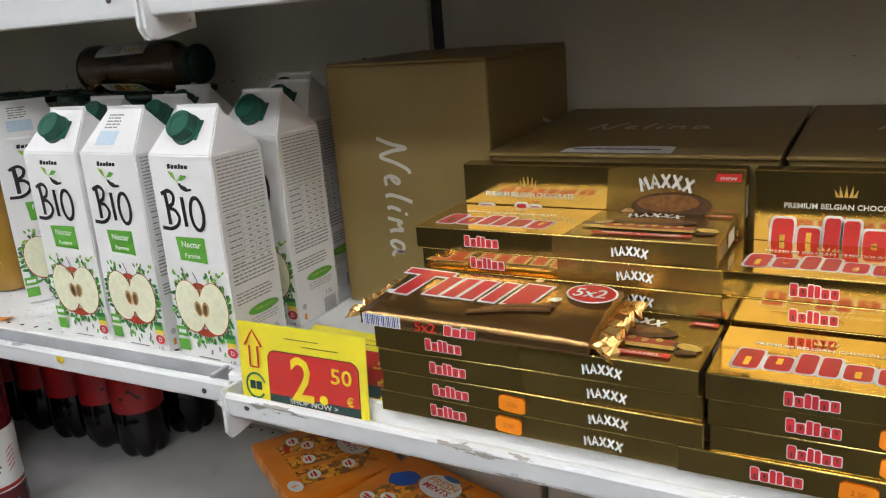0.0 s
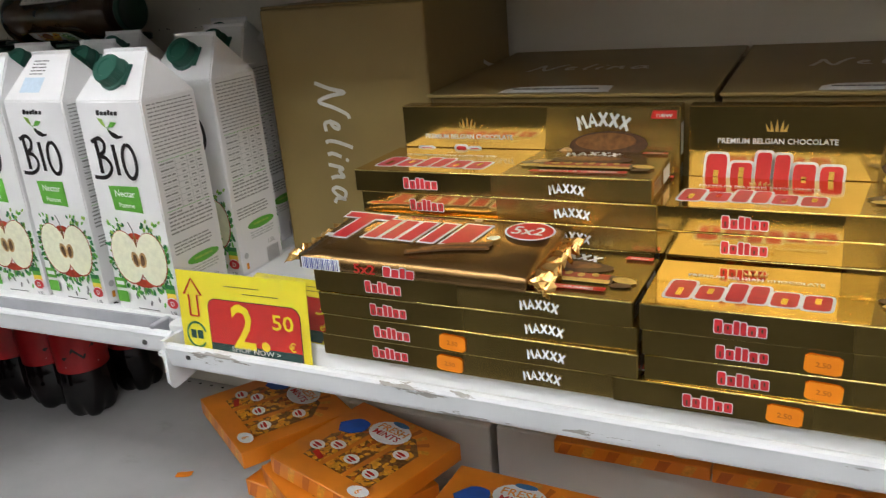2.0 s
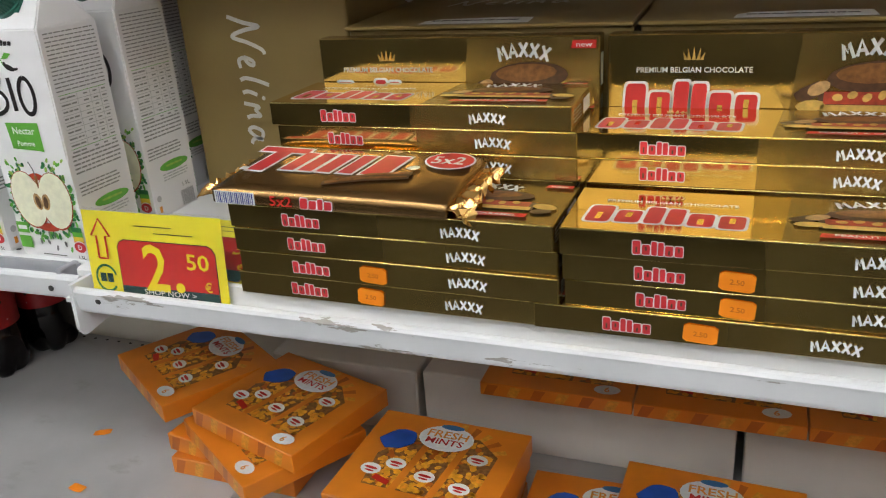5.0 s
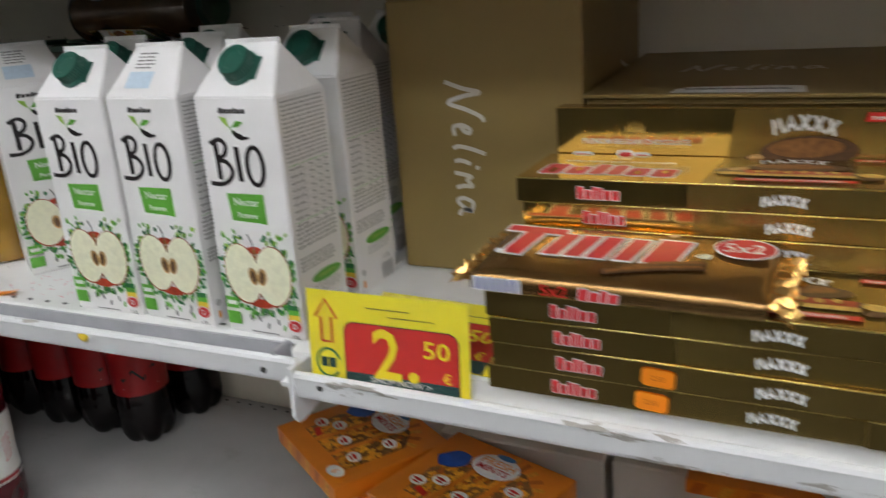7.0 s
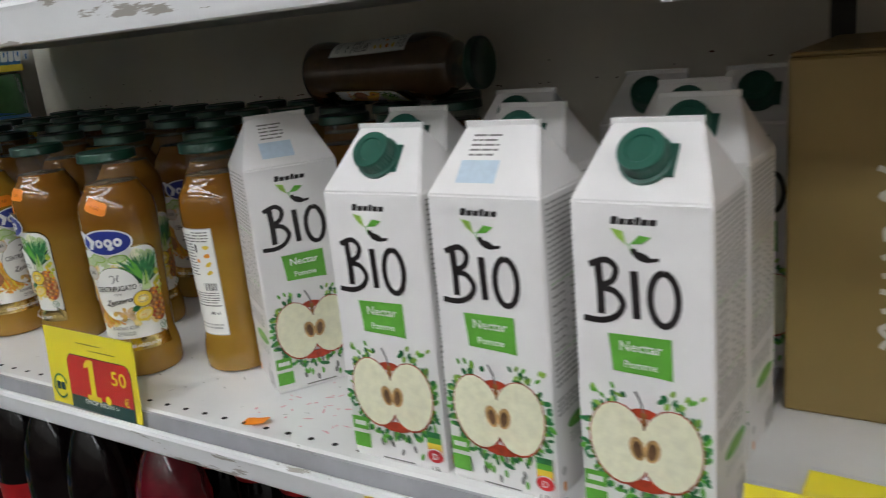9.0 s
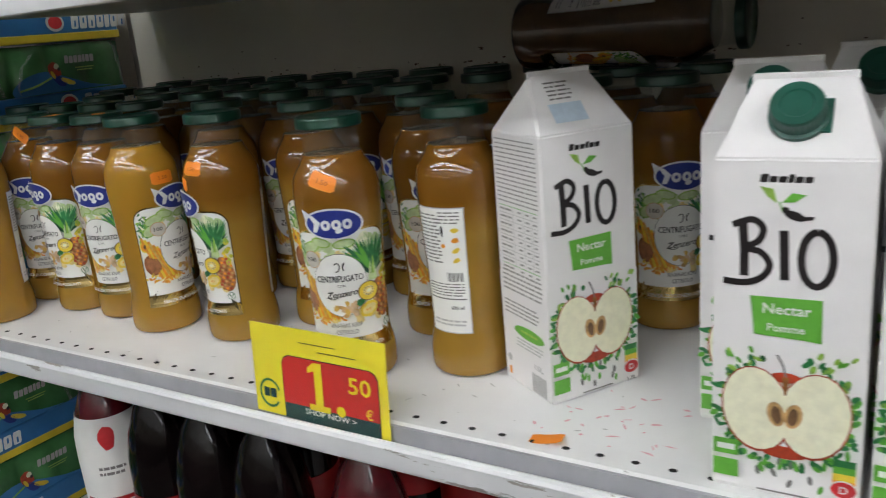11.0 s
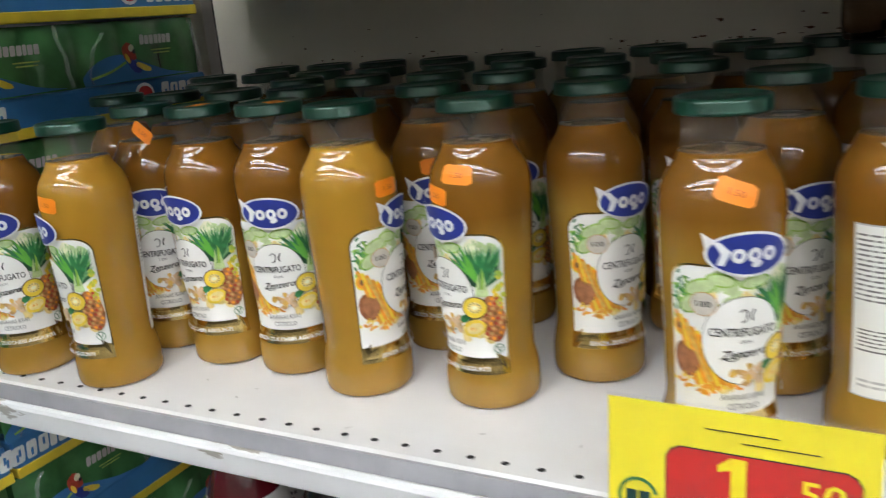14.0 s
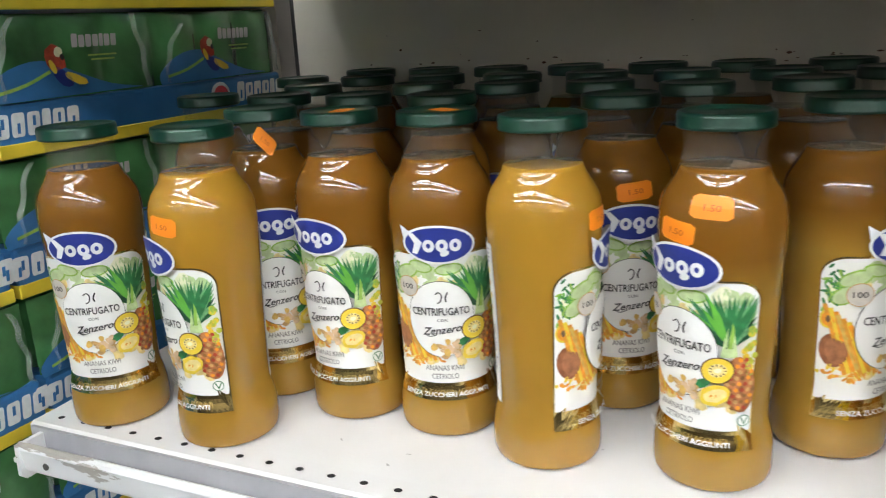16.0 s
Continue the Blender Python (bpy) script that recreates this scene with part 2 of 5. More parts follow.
def lathe(profile, n=32, a0=0.0, a1=2 * math.pi, close=True):
    """Turns (radius, height) pairs round z."""
    bm = bmesh.new()
    rings = []
    full = abs(a1 - a0 - 2 * math.pi) < 1e-6
    count = n if full else n + 1
    for r, z in profile:
        rings.append([bm.verts.new((r * math.cos(a0 + (a1 - a0) * i / n), r * math.sin(a0 + (a1 - a0) * i / n), z)) for i in range(count)])
    for a, b in zip(rings, rings[1:]):
        for i in range(n):
            j = (i + 1) % count
            bm.faces.new((a[i], a[j], b[j], b[i]))
    if close and full:
        if profile[0][0] > 1e-5:
            bm.faces.new(rings[0][::-1])
        if profile[-1][0] > 1e-5:
            bm.faces.new(rings[-1])
    return bm


def extrude_profile(pts, x0, x1):
    """A closed (y, z) outline drawn out along x."""
    bm = bmesh.new()
    a = [bm.verts.new((x0, y, z)) for y, z in pts]
    b = [bm.verts.new((x1, y, z)) for y, z in pts]
    n = len(pts)
    for i in range(n):
        bm.faces.new((a[i], a[(i + 1) % n], b[(i + 1) % n], b[i]))
    bm.faces.new(a[::-1])
    bm.faces.new(b)
    bmesh.ops.recalc_face_normals(bm, faces=list(bm.faces))
    return bm


TEXTS = {}


def glyphs(body, shear=0.0):
    """Triangles of a word in the built-in font: points at cap height about 0.7, centred on x, and faces."""
    key = (body, shear)
    if key not in TEXTS:
        cu = bpy.data.curves.new("writing", "FONT")
        cu.body, cu.align_x, cu.resolution_u, cu.shear, cu.offset = body, "CENTER", 2, shear, 0.014
        ob = bpy.data.objects.new("writing", cu)
        me = bpy.data.meshes.new_from_object(ob)
        TEXTS[key] = ([(v.co.x, v.co.y) for v in me.vertices], [tuple(p.vertices) for p in me.polygons])
        bpy.data.objects.remove(ob)
        bpy.data.meshes.remove(me)
        bpy.data.curves.remove(cu)
    return TEXTS[key]


def curve(pts, n=5):
    """A smooth line through points."""
    out = []
    for i in range(len(pts) - 1):
        a, b, c, d = pts[max(0, i - 1)], pts[i], pts[i + 1], pts[min(len(pts) - 1, i + 2)]
        for k in range(n):
            t = k / n
            out.append(tuple(0.5 * (2 * b[j] + (c[j] - a[j]) * t + (2 * a[j] - 5 * b[j] + 4 * c[j] - d[j]) * t * t + (3 * b[j] - a[j] - 3 * c[j] + d[j]) * t ** 3) for j in (0, 1)))
    return out + [pts[-1]]


class Print:
    """Ink laid on a surface: flat shapes in (u, v) metres, carried onto it by a map (u, v, lift) -> place."""

    def __init__(self, to, step=0.0, lift=0.00025):
        self.bm, self.to, self.step, self.lift, self.mats, self.layer = bmesh.new(), to, step, lift, [], 0

    def slot(self, m):
        if m not in self.mats:
            self.mats.append(m)
        return self.mats.index(m)

    def up(self):
        self.layer += 1
        return self

    def place(self, u, v):
        return self.bm.verts.new(self.to(u, v, self.lift * (self.layer + 1)))

    def poly(self, m, pts):
        """A convex or star-shaped outline, in rings towards its middle where the surface is curved."""
        k = self.slot(m)
        cu, cv = sum(p[0] for p in pts) / len(pts), sum(p[1] for p in pts) / len(pts)
        size = max(math.hypot(p[0] - cu, p[1] - cv) for p in pts)
        rings = max(1, math.ceil(size / self.step)) if self.step else 1
        if rings == 1:
            self.bm.faces.new([self.place(*p) for p in pts]).material_index = k
            return self
        last = None
        for i in range(rings):
            f = 1 - i / rings
            ring = [self.place(cu + (p[0] - cu) * f, cv + (p[1] - cv) * f) for p in pts]
            if last:
                for j in range(len(pts)):
                    q = (j + 1) % len(pts)
                    self.bm.faces.new((last[j], last[q], ring[q], ring[j])).material_index = k
            last = ring
        c = self.place(cu, cv)
        for j in range(len(pts)):
            self.bm.faces.new((last[j], last[(j + 1) % len(pts)], c)).material_index = k
        return self

    def rect(self, m, u, v, w, h, turn=0.0, skew=0.0):
        if self.step and w > self.step:
            n, rows = math.ceil(w / self.step), max(1, math.ceil(h / (1.5 * self.step)))
            k = self.slot(m)
            grid = [[self.place(u - w / 2 + w * i / n, v - h / 2 + h * j / rows) for i in range(n + 1)] for j in range(rows + 1)]
            for low, high in zip(grid, grid[1:]):
                for i in range(n):
                    self.bm.faces.new((low[i], low[i + 1], high[i + 1], high[i])).material_index = k
            return self
        c, s = math.cos(turn), math.sin(turn)
        pts = []
        for a, b in ((-1, -1), (1, -1), (1, 1), (-1, 1)):
            x, y = a * w / 2 + b * h / 2 * skew, b * h / 2
            pts.append((u + x * c - y * s, v + x * s + y * c))
        return self.poly(m, pts)

    def oval(self, m, u, v, rx, ry, turn=0.0, n=14, wob=0.0, seed=0):
        rnd = random.Random(seed)
        c, s = math.cos(turn), math.sin(turn)
        pts = []
        for i in range(n):
            a = 2 * math.pi * i / n
            f = 1 + wob * rnd.uniform(-1, 1)
            x, y = rx * f * math.cos(a), ry * f * math.sin(a)
            pts.append((u + x * c - y * s, v + x * s + y * c))
        return self.poly(m, pts)

    def stroke(self, m, pts, w):
        """A brush stroke along points, one quad a step."""
        k = self.slot(m)
        edge = []
        for i, (x, y) in enumerate(pts):
            a, b = pts[max(0, i - 1)], pts[min(len(pts) - 1, i + 1)]
            d = math.hypot(b[0] - a[0], b[1] - a[1]) or 1
            nx, ny = -(b[1] - a[1]) / d * w / 2, (b[0] - a[0]) / d * w / 2
            edge.append((self.place(x - nx, y - ny), self.place(x + nx, y + ny)))
        for (a, b), (c, d) in zip(edge, edge[1:]):
            self.bm.faces.new((a, c, d, b)).material_index = k
        return self

    def words(self, m, body, u, v, h, width=0.0, turn=0.0, shear=0.0):
        """Lettering of cap height h, squeezed to a width if one is given."""
        k = self.slot(m)
        pts, faces = glyphs(body, shear)
        sy = h / 0.70
        span = max(p[0] for p in pts) - min(p[0] for p in pts)
        sx = width / span if width else sy
        c, s = math.cos(turn), math.sin(turn)
        vs = []
        for x, y in pts:
            x, y = x * sx, y * sy - h / 2
            vs.append(self.place(u + x * c - y * s, v + x * s + y * c))
        for f in faces:
            try:
                self.bm.faces.new([vs[i] for i in f]).material_index = k
            except ValueError:
                pass
        return self

    def pill(self, m, u, v, w, h, lean=0.0):
        """A rounded upright block."""
        pts = []
        for i in range(16):
            a = 2 * math.pi * i / 16 + math.pi / 16
            x = w / 2 * math.copysign(abs(math.cos(a)) ** 0.32, math.cos(a))
            y = h / 2 * math.copysign(abs(math.sin(a)) ** 0.32, math.sin(a))
            pts.append((u + x + lean * y, v + y))
        return self.poly(m, pts)

    def brand(self, m, outline, u, v, w, h, shape, lean=0.0, edge=0.0012, arch=0.0, slit=None):
        """A trade mark as plain rounded blocks: shape lists the height of each, 1 for the tallest."""
        n = len(shape)
        wide = [0.7 if f > 0.93 and i else 1.0 for i, f in enumerate(shape)]
        unit = w / sum(wide)
        for mm, e in (((outline, edge), (m, 0.0)) if outline else ((m, 0.0),)):
            x = u - w / 2
            for i, f in enumerate(shape):
                x += unit * wide[i] / 2
                y = v - h / 2 + h * f / 2 + arch * (1 - ((x - u) / (w / 2)) ** 2)
                self.pill(mm, x + lean * (y - v), y, unit * wide[i] * 0.84 + 2 * e, h * f + 2 * e, lean)
                x += unit * wide[i] / 2
            self.up()
        x = u - w / 2
        for i, f in enumerate(shape if slit else ()):
            x += unit * wide[i] / 2
            if wide[i] == 1.0:
                y = v - h / 2 + h * f * (0.36, 0.62)[i % 2] + arch * (1 - ((x - u) / (w / 2)) ** 2)
                self.rect(slit, x + lean * (y - v), y, unit * 0.20, h * f * 0.42, 0, lean)
            x += unit * wide[i] / 2
        self.up()
        return self

    def crosses(self, m, u, v, w, h, arch=0.0):
        """A product mark as a row of plain chevrons and crosses set on an arch."""
        n = 5
        for i in range(n):
            f = (i + 0.5) / n * 2 - 1
            x, y, turn = u + f * w / 2, v + arch * (1 - f * f), -f * arch * 3 / w
            c, s = math.cos(turn), math.sin(turn)
            a, b, t = w / n * 0.36, h / 2, w / n * 0.27
            marks = (((-a, -b), (-a * 0.6, b), (0, -b * 0.2), (a * 0.6, b), (a, -b)),) if i == 0 else (((-a, -b), (0, b), (a, -b)), ((-a * 0.5, -b * 0.3), (a * 0.5, -b * 0.3))) if i == 1 else (((-a, -b), (a, b)), ((-a, b), (a, -b)))
            for path in marks:
                self.stroke(m, [(x + p * c - q * s, y + p * s + q * c) for p, q in path], t)
                self.layer += 0.25
        self.layer = math.ceil(self.layer)
        return self

    def lines(self, m, u, v, w, h, rows, rnd, fill=0.55):
        """Unreadable small print as bars."""
        for i in range(rows):
            y = v + h / 2 - h * (i + 0.5) / rows
            x = u - w / 2
            while x < u + w / 2 - 0.002:
                b = min(rnd.uniform(0.003, 0.011), u + w / 2 - x)
                self.rect(m, x + b / 2, y, b, h / rows * fill)
                x += b + 0.0012
        return self

    def done(self, name, parent, label=""):
        return part(name, self.bm, self.mats, parent, label)


# ---- the shop around ----
def wall(name, spec, m, label):
    return tagged(obj(name, boxes(spec), m), label, "wall", kind="structure")


tagged(obj("floor", boxes((-6, 5, -2.4, 1.4, -0.1, 0)), FLOOR), "grey tiled shop floor", "floor", kind="structure")
tagged(obj("ceiling", boxes((-6, 5, -2.4, 1.4, 3.0, 3.1)), CEIL), "pale board ceiling over the aisle", "ceiling", kind="structure")
wall("wall_north", (-6, 5, 1.3, 1.4, 0, 3.0), WALL, "plain painted wall behind the shelving")
# Unseen wall: pale and grey bands bounce light, the foot keeps reflections dark.
wall("wall_south", (-6, 5, -2.4, -2.3, 1.75, 3.0), WALL, "unseen pale wall across the aisle, added to bounce light")
wall("wall_south_middle", (-6, 5, -2.4, -2.3, 0.953, 1.747), MIDWALL, "unseen grey wall band, added to bounce light onto the shelves")
wall("wall_south_foot", (-6, 5, -2.4, -2.3, 0, 0.95), MIXED, "unseen dark lower wall band, added to darken reflections")
wall("wall_west", (-6.1, -6, -2.4, 1.4, 0, 3.0), WALL, "plain painted wall at the aisle's end")
wall("wall_east", (5, 5.1, -2.4, 1.4, 0, 3.0), WALL, "plain painted wall at the aisle's end")


def ceiling_light():
    t = thing("ceiling_light", pose(-3.6, -0.78, 2.92), "white twin-tube fluorescent ceiling light", "ceiling light", "lights over the aisle")
    part("housing", boxes((-0.66, 0.66, -0.16, 0.16, 0.0, 0.08), bevel=0.004), WHITE, t)
    for y in (-0.10, 0.10):
        bm = lathe([(0.026, -0.6), (0.026, 0.6)], 14)
        bmesh.ops.rotate(bm, verts=bm.verts, cent=(0, 0, 0), matrix=Matrix.Rotation(radians(90), 3, "Y"))
        bmesh.ops.translate(bm, verts=bm.verts, vec=(0, y, -0.032))
        part("tube", bm, LAMP, t, "lit fluorescent tube")
        for x in (-0.615, 0.615):
            part("lamp_holder", boxes((x - 0.015, x + 0.015, y - 0.028, y + 0.028, -0.06, 0.0)), WHITE, t)
    return t


fixture = ceiling_light()
for i in range(1, 6):
    copy_thing(fixture, pose(-3.6 + 1.35 * i, -0.78, 2.92))
for i in range(6):
    copy_thing(fixture, pose(-3.3 + 1.35 * i, -1.65, 2.92))

# ---- shelving ----
JOINT = -0.565
BAYS = ((-1.889, JOINT), (JOINT, 0.77))
LEVELS = (0.70, 1.09, 1.483)
RISE = 0.03


def on_deck(y, z=1.09):
    """Height of the shelf's surface, which rises a little to the back."""
    return z + max(0.0, y - 0.60) * RISE



def back_panel(x0, x1):
    t = tagged(obj("back_panel", boxes((x0 + (-0.048 if -2 < x0 < -1 else 0.02), x1 - 0.004, 1.04, 1.07, 0, 2.0)), PANEL), "cream enamelled back panel with rust specks", "shelving panel", "back panels", "structure")
    rnd = random.Random(int(-x0 * 10) + 7)
    pr = Print(lambda u, v, d: (u, 1.04 - d, v))
    for k in range(80 if -2 < x0 < -1 else 12):
        u = x0 + 0.05 + (x1 - x0 - 0.1) * rnd.random()
        if -2 < x0 < -1 and k % 3 == 0:
            u = -1.20 + rnd.gauss(0, 0.09)
        v = 1.343 + rnd.gauss(0, 0.0018) if rnd.random() < 0.75 else 1.36 + rnd.gauss(0, 0.02)
        s = rnd.choice((0.0008, 0.0010, 0.0013, 0.0020))
        pr.oval(RUST, u, v, s * rnd.uniform(1, 2.6), s * 0.6, 0, 7, 0.4, k)
    pr.done("rust_speck", t)["kind"] = "stuff"
    return t


def upright(x):
    t = tagged(obj("upright_post", boxes((x - 0.028, x + 0.028, 1.052, 1.09, 0, 2.05), bevel=0.002), POST), "dark steel slotted upright post of the shelving", "post", "upright posts")
    return t


def shelf(x0, x1, z, grey):
    """A sheet-steel shelf: deck, price groove and rolled front lip."""
    askew = x0 < -1 and 1 < z < 1.3
    t = thing("shelf", pose(-0.885, 0.0055, z, 0, 0, 1.46) @ pose(0.9, 0, 0) if askew else pose(0, 0, z), "chipped white steel shop shelf with a price rail", "shelf", "shelves of the bay")
    rnd = random.Random(int(z * 100) + int(x0 * 10))
    end = 0.014 if z < 1.3 else 0.0
    # The lowest deck has its shade put into the enamel colour.
    part("deck", extrude_profile([(1.03, RISE * 0.44), (0.60, 0), (0.577, 0), (0.574, -0.002), (0.5735, -0.02), (0.5536, -0.022), (0.5536, -0.026), (0.58, -0.03), (1.03, -0.03)], x0 + 0.001, x1 - 0.001), SHELF if z > 1 else SHELFSHADE, t)
    low = [(0.5535, -0.020), (0.5535, -0.006), (0.5525, -0.0035), (0.5505, -0.0030), (0.5480, -0.0045), (0.5465, -0.0075), (0.5472, -0.010), (0.5495, -0.0245), (0.5505, -0.0275), (0.552, -0.0290), (0.5535, -0.0275)]
    if x0 > -1:
        low = [(a, b - 0.004) for a, b in low]
    part("front_lip", extrude_profile(low if z < 1.3 else [(0.5595, -0.026), (0.5595, -0.012), (0.556, -0.0085), (0.5495, -0.0085), (0.5455, -0.0105), (0.5440, -0.0145), (0.5450, -0.018), (0.5485, -0.041), (0.5495, -0.0450), (0.552, -0.0465), (0.554, -0.044), (0.5565, -0.026)], x0 + 0.002 + end, x1 - 0.002 + end), LIP, t, "white rolled steel lip with chipped paint")
    if grey:
        part("price_rail", boxes((x0 + 0.006, x1 - 0.006, 0.5702, 0.5732, -0.020, -0.001)), RAILGREY, t, "scuffed grey vinyl price rail")
    if askew:
        part("rail_stop", boxes((x1 - 0.016, x1 - 0.009, 0.5500, 0.5745, -0.024, 0.001), bevel=0.0012), RAILGREY, t, "scuffed stop at the rail's end")
    for x in (x0 + 0.002 + end,) if askew else (x0 + 0.002 + end, x1 - 0.0055 + end):
        part("end_plate", extrude_profile([(0.546, -0.004), (0.60, -0.004), (0.60, -0.050), (0.556, -0.056), (0.549, -0.056), (0.544, -0.048)] if z < 1.3 and not askew else [(0.546, -0.004), (0.60, -0.004), (0.60, -0.034), (0.549, -0.034), (0.545, -0.030)] if askew else [(0.543, -0.008), (0.60, -0.004), (0.60, -0.058), (0.556, -0.066), (0.548, -0.066), (0.542, -0.056)], x, x + 0.004), LIP, t)
    bm = bmesh.new()
    for row in (0.588, 1.018):
        x = x0 + 0.0215
        while x < x1 - 0.03:
            bmesh.ops.create_circle(bm, cap_ends=True, segments=10, radius=0.0032, matrix=Matrix.Translation((x, row, 0.0006 + max(0, row - 0.6) * RISE)) @ Matrix.Diagonal((1.0, 0.8, 1, 1)))
            x += 0.0262
    part("perforation", bm, HOLE, t)["kind"] = "stuff"
    for x in (x0 + 0.02, x1 - 0.05):
        part("rivet", lathe([(0.0032, 0), (0.0028, 0.0008), (0.0008, 0.0013)], 10), POST, t).matrix_basis = pose(x + 0.012 + end, 0.5482 if z < 1.3 else 0.5445, -0.018 if z < 1.3 else -0.03, 80)
    return t


for x0, x1 in BAYS:
    back_panel(x0, x1)
    for z in LEVELS:
        shelf(x0, x1, z, x0 < -1)
for x in (-1.925, JOINT, 0.78):
    upright(x)
back_panel(-3.25, -1.985)
DECK, LOW = 1.09, 0.70


# ---- juice bottles ----
PROFILE = [(0.030, 0.0), (0.0355, 0.0012), (0.0378, 0.005), (0.0382, 0.014), (0.0378, 0.024), (0.0360, 0.034), (0.0343, 0.042), (0.0342, 0.055), (0.0347, 0.075), (0.0356, 0.10), (0.0368, 0.125), (0.0380, 0.147), (0.0387, 0.161), (0.0388, 0.171), (0.0382, 0.178), (0.0368, 0.1845), (0.0335, 0.191), (0.0290, 0.1975), (0.0262, 0.204)]


def tall(z):
    """The shoulder and neck are drawn out a little above the label."""
    return z if z < 0.15 else 0.15 + (z - 0.15) * 1.03


NECK = [(0.0262, 0.204), (0.0250, 0.209), (0.0246, 0.216), (0.0248, 0.2225), (0.0262, 0.2245), (0.0262, 0.230)]
PROFILE = curve([(r, tall(z)) for r, z in PROFILE], 2)
NECK = [(r, tall(z)) for r, z in NECK]
LIDUP = tall(0.2258) - 0.2258


def radius_at(z):
    for (r0, z0), (r1, z1) in zip(PROFILE, PROFILE[1:]):
        if z0 <= z <= z1:
            return r0 + (r1 - r0) * (z - z0) / (z1 - z0)
    return PROFILE[-1][0]


def round_bottle(turn):
    def to(u, v, d):
        r = radius_at(v) + 0.0002 + d
        a = turn + u / 0.0365
        return (r * math.cos(a), r * math.sin(a), v)
    return to


def label_outline(w, z0, z1, drop, n=7):
    """A label whose two upper corners sweep down in a round."""
    pts = [(-w + 2 * w * k / 24, z0) for k in range(25)]
    pts += [(w, z0 + (z1 - drop - z0) * k / 10) for k in range(1, 10)]
    for k in range(n + 1):
        a = math.pi / 2 * k / n
        pts.append((w - 0.016 * (1 - math.cos(a)), z1 - drop + drop * math.sin(a)))
    for k in range(n, -1, -1):
        a = math.pi / 2 * k / n
        pts.append((-w + 0.016 * (1 - math.cos(a)), z1 - drop + drop * math.sin(a)))
    top = [(w - 0.016 - 2 * (w - 0.016) * k / 16, z1) for k in range(1, 16)]
    mid = 25 + 9 + n + 1
    pts[mid:mid] = top
    pts += [(-w, z1 - drop - (z1 - drop - z0) * k / 10) for k in range(1, 10)]
    return pts


def front_label(t):
    """Fruit-juice label: white oval with words, fruit round it, gold foot band."""
    rnd = random.Random(4)
    p = Print(round_bottle(0), 0.0045, 0.00014)
    p.poly(FOILG, label_outline(0.0468, 0.0305, 0.1425, 0.014)).up()
    p.poly(PAPER, label_outline(0.0458, 0.0435, 0.1412, 0.013)).up()

    def inside(u, v):
        return abs(u) < 0.0450 and 0.044 < v < 0.128 + 0.012 * math.sqrt(max(0.0, 1 - max(0.0, (abs(u) - 0.030) / 0.016) ** 2))

    def dab(m, u, v, a, b, turn, n=8, wob=0.0, seed=0):
        if inside(u, v):
            p.oval(m, u, v, min(a, 0.0462 - abs(u)), b, turn, n, wob, seed)
    # soft wash behind the fruit
    for k in range(30):
        u = rnd.uniform(-0.040, 0.040)
        dab(rnd.choice((PALELEAF, PALELEAF, CREAM, PALEGOLD)), u, rnd.uniform(0.112, 0.134), rnd.uniform(0.004, 0.008), rnd.uniform(0.003, 0.006), rnd.random() * 3, 10, 0.15, k)
    for k in range(16):
        dab(PALEGOLD, rnd.uniform(-0.040, 0.036), rnd.uniform(0.060, 0.070), 0.006, 0.004, rnd.random() * 3, 9, 0.2, k)
    p.up()
    # cucumber slices and parsley
    for u, v, a, b, turn in ((-0.026, 0.128, 0.011, 0.0055, 0.35), (-0.014, 0.133, 0.009, 0.0045, -0.2), (-0.031, 0.117, 0.010, 0.0060, 0.6), (0.006, 0.131, 0.010, 0.0045, 0.1)):
        p.oval(LIME, u, v, a, b, turn, 16)
    for k in range(34):
        dab(rnd.choice((LEAF, LEAF, GREEN, LIME)), -0.0385 + rnd.gauss(0, 0.0032), 0.122 + rnd.gauss(0, 0.006), 0.0010, rnd.uniform(0.0020, 0.0034), rnd.random() * 3, 6)
    p.up()
    for u, v, a, b, turn in ((-0.026, 0.128, 0.0095, 0.0043, 0.35), (-0.014, 0.133, 0.0077, 0.0034, -0.2), (-0.031, 0.117, 0.0086, 0.0048, 0.6), (0.006, 0.131, 0.0087, 0.0034, 0.1)):
        p.oval(PALELEAF, u, v, a, b, turn, 16)
    # brown fruit, orange crumbs
    p.oval(EGGBROWN, -0.0355, 0.0785, 0.0090, 0.0120, 0.15, 16).oval(YELLINK, -0.0400, 0.1000, 0.0055, 0.0066, 0, 14)
    for k in range(60):
        dab(rnd.choice((ORANGE, YELLINK, CARROT, PALEGOLD)), rnd.gauss(-0.022, 0.012), 0.0625 + rnd.gauss(0, 0.0028), rnd.uniform(0.0012, 0.0030), rnd.uniform(0.0008, 0.0018), rnd.random() * 3, 6, 0.2, k)
    p.up()
    p.oval(CHESTNUT, -0.0340, 0.0785, 0.0068, 0.0098, 0.15, 14).oval(ORANGE, -0.0400, 0.1000, 0.0040, 0.0050, 0, 12).up()
    p.oval(SEED, -0.0400, 0.1000, 0.0014, 0.0026, 0, 8)
    # carrot sticks
    for k in range(9):
        x = -0.0395 + 0.0026 * k
        p.stroke((CARROT, YELLINK, ORANGE, NUT)[k % 4], [(x - 0.003 + 0.0008 * (k % 3), 0.110 - 0.0022 * k), (x + 0.003, 0.090 - 0.001 * k), (x + 0.012, 0.0620 + 0.0012 * (k % 4))], 0.0029)
        if k % 3 == 2:
            p.up()
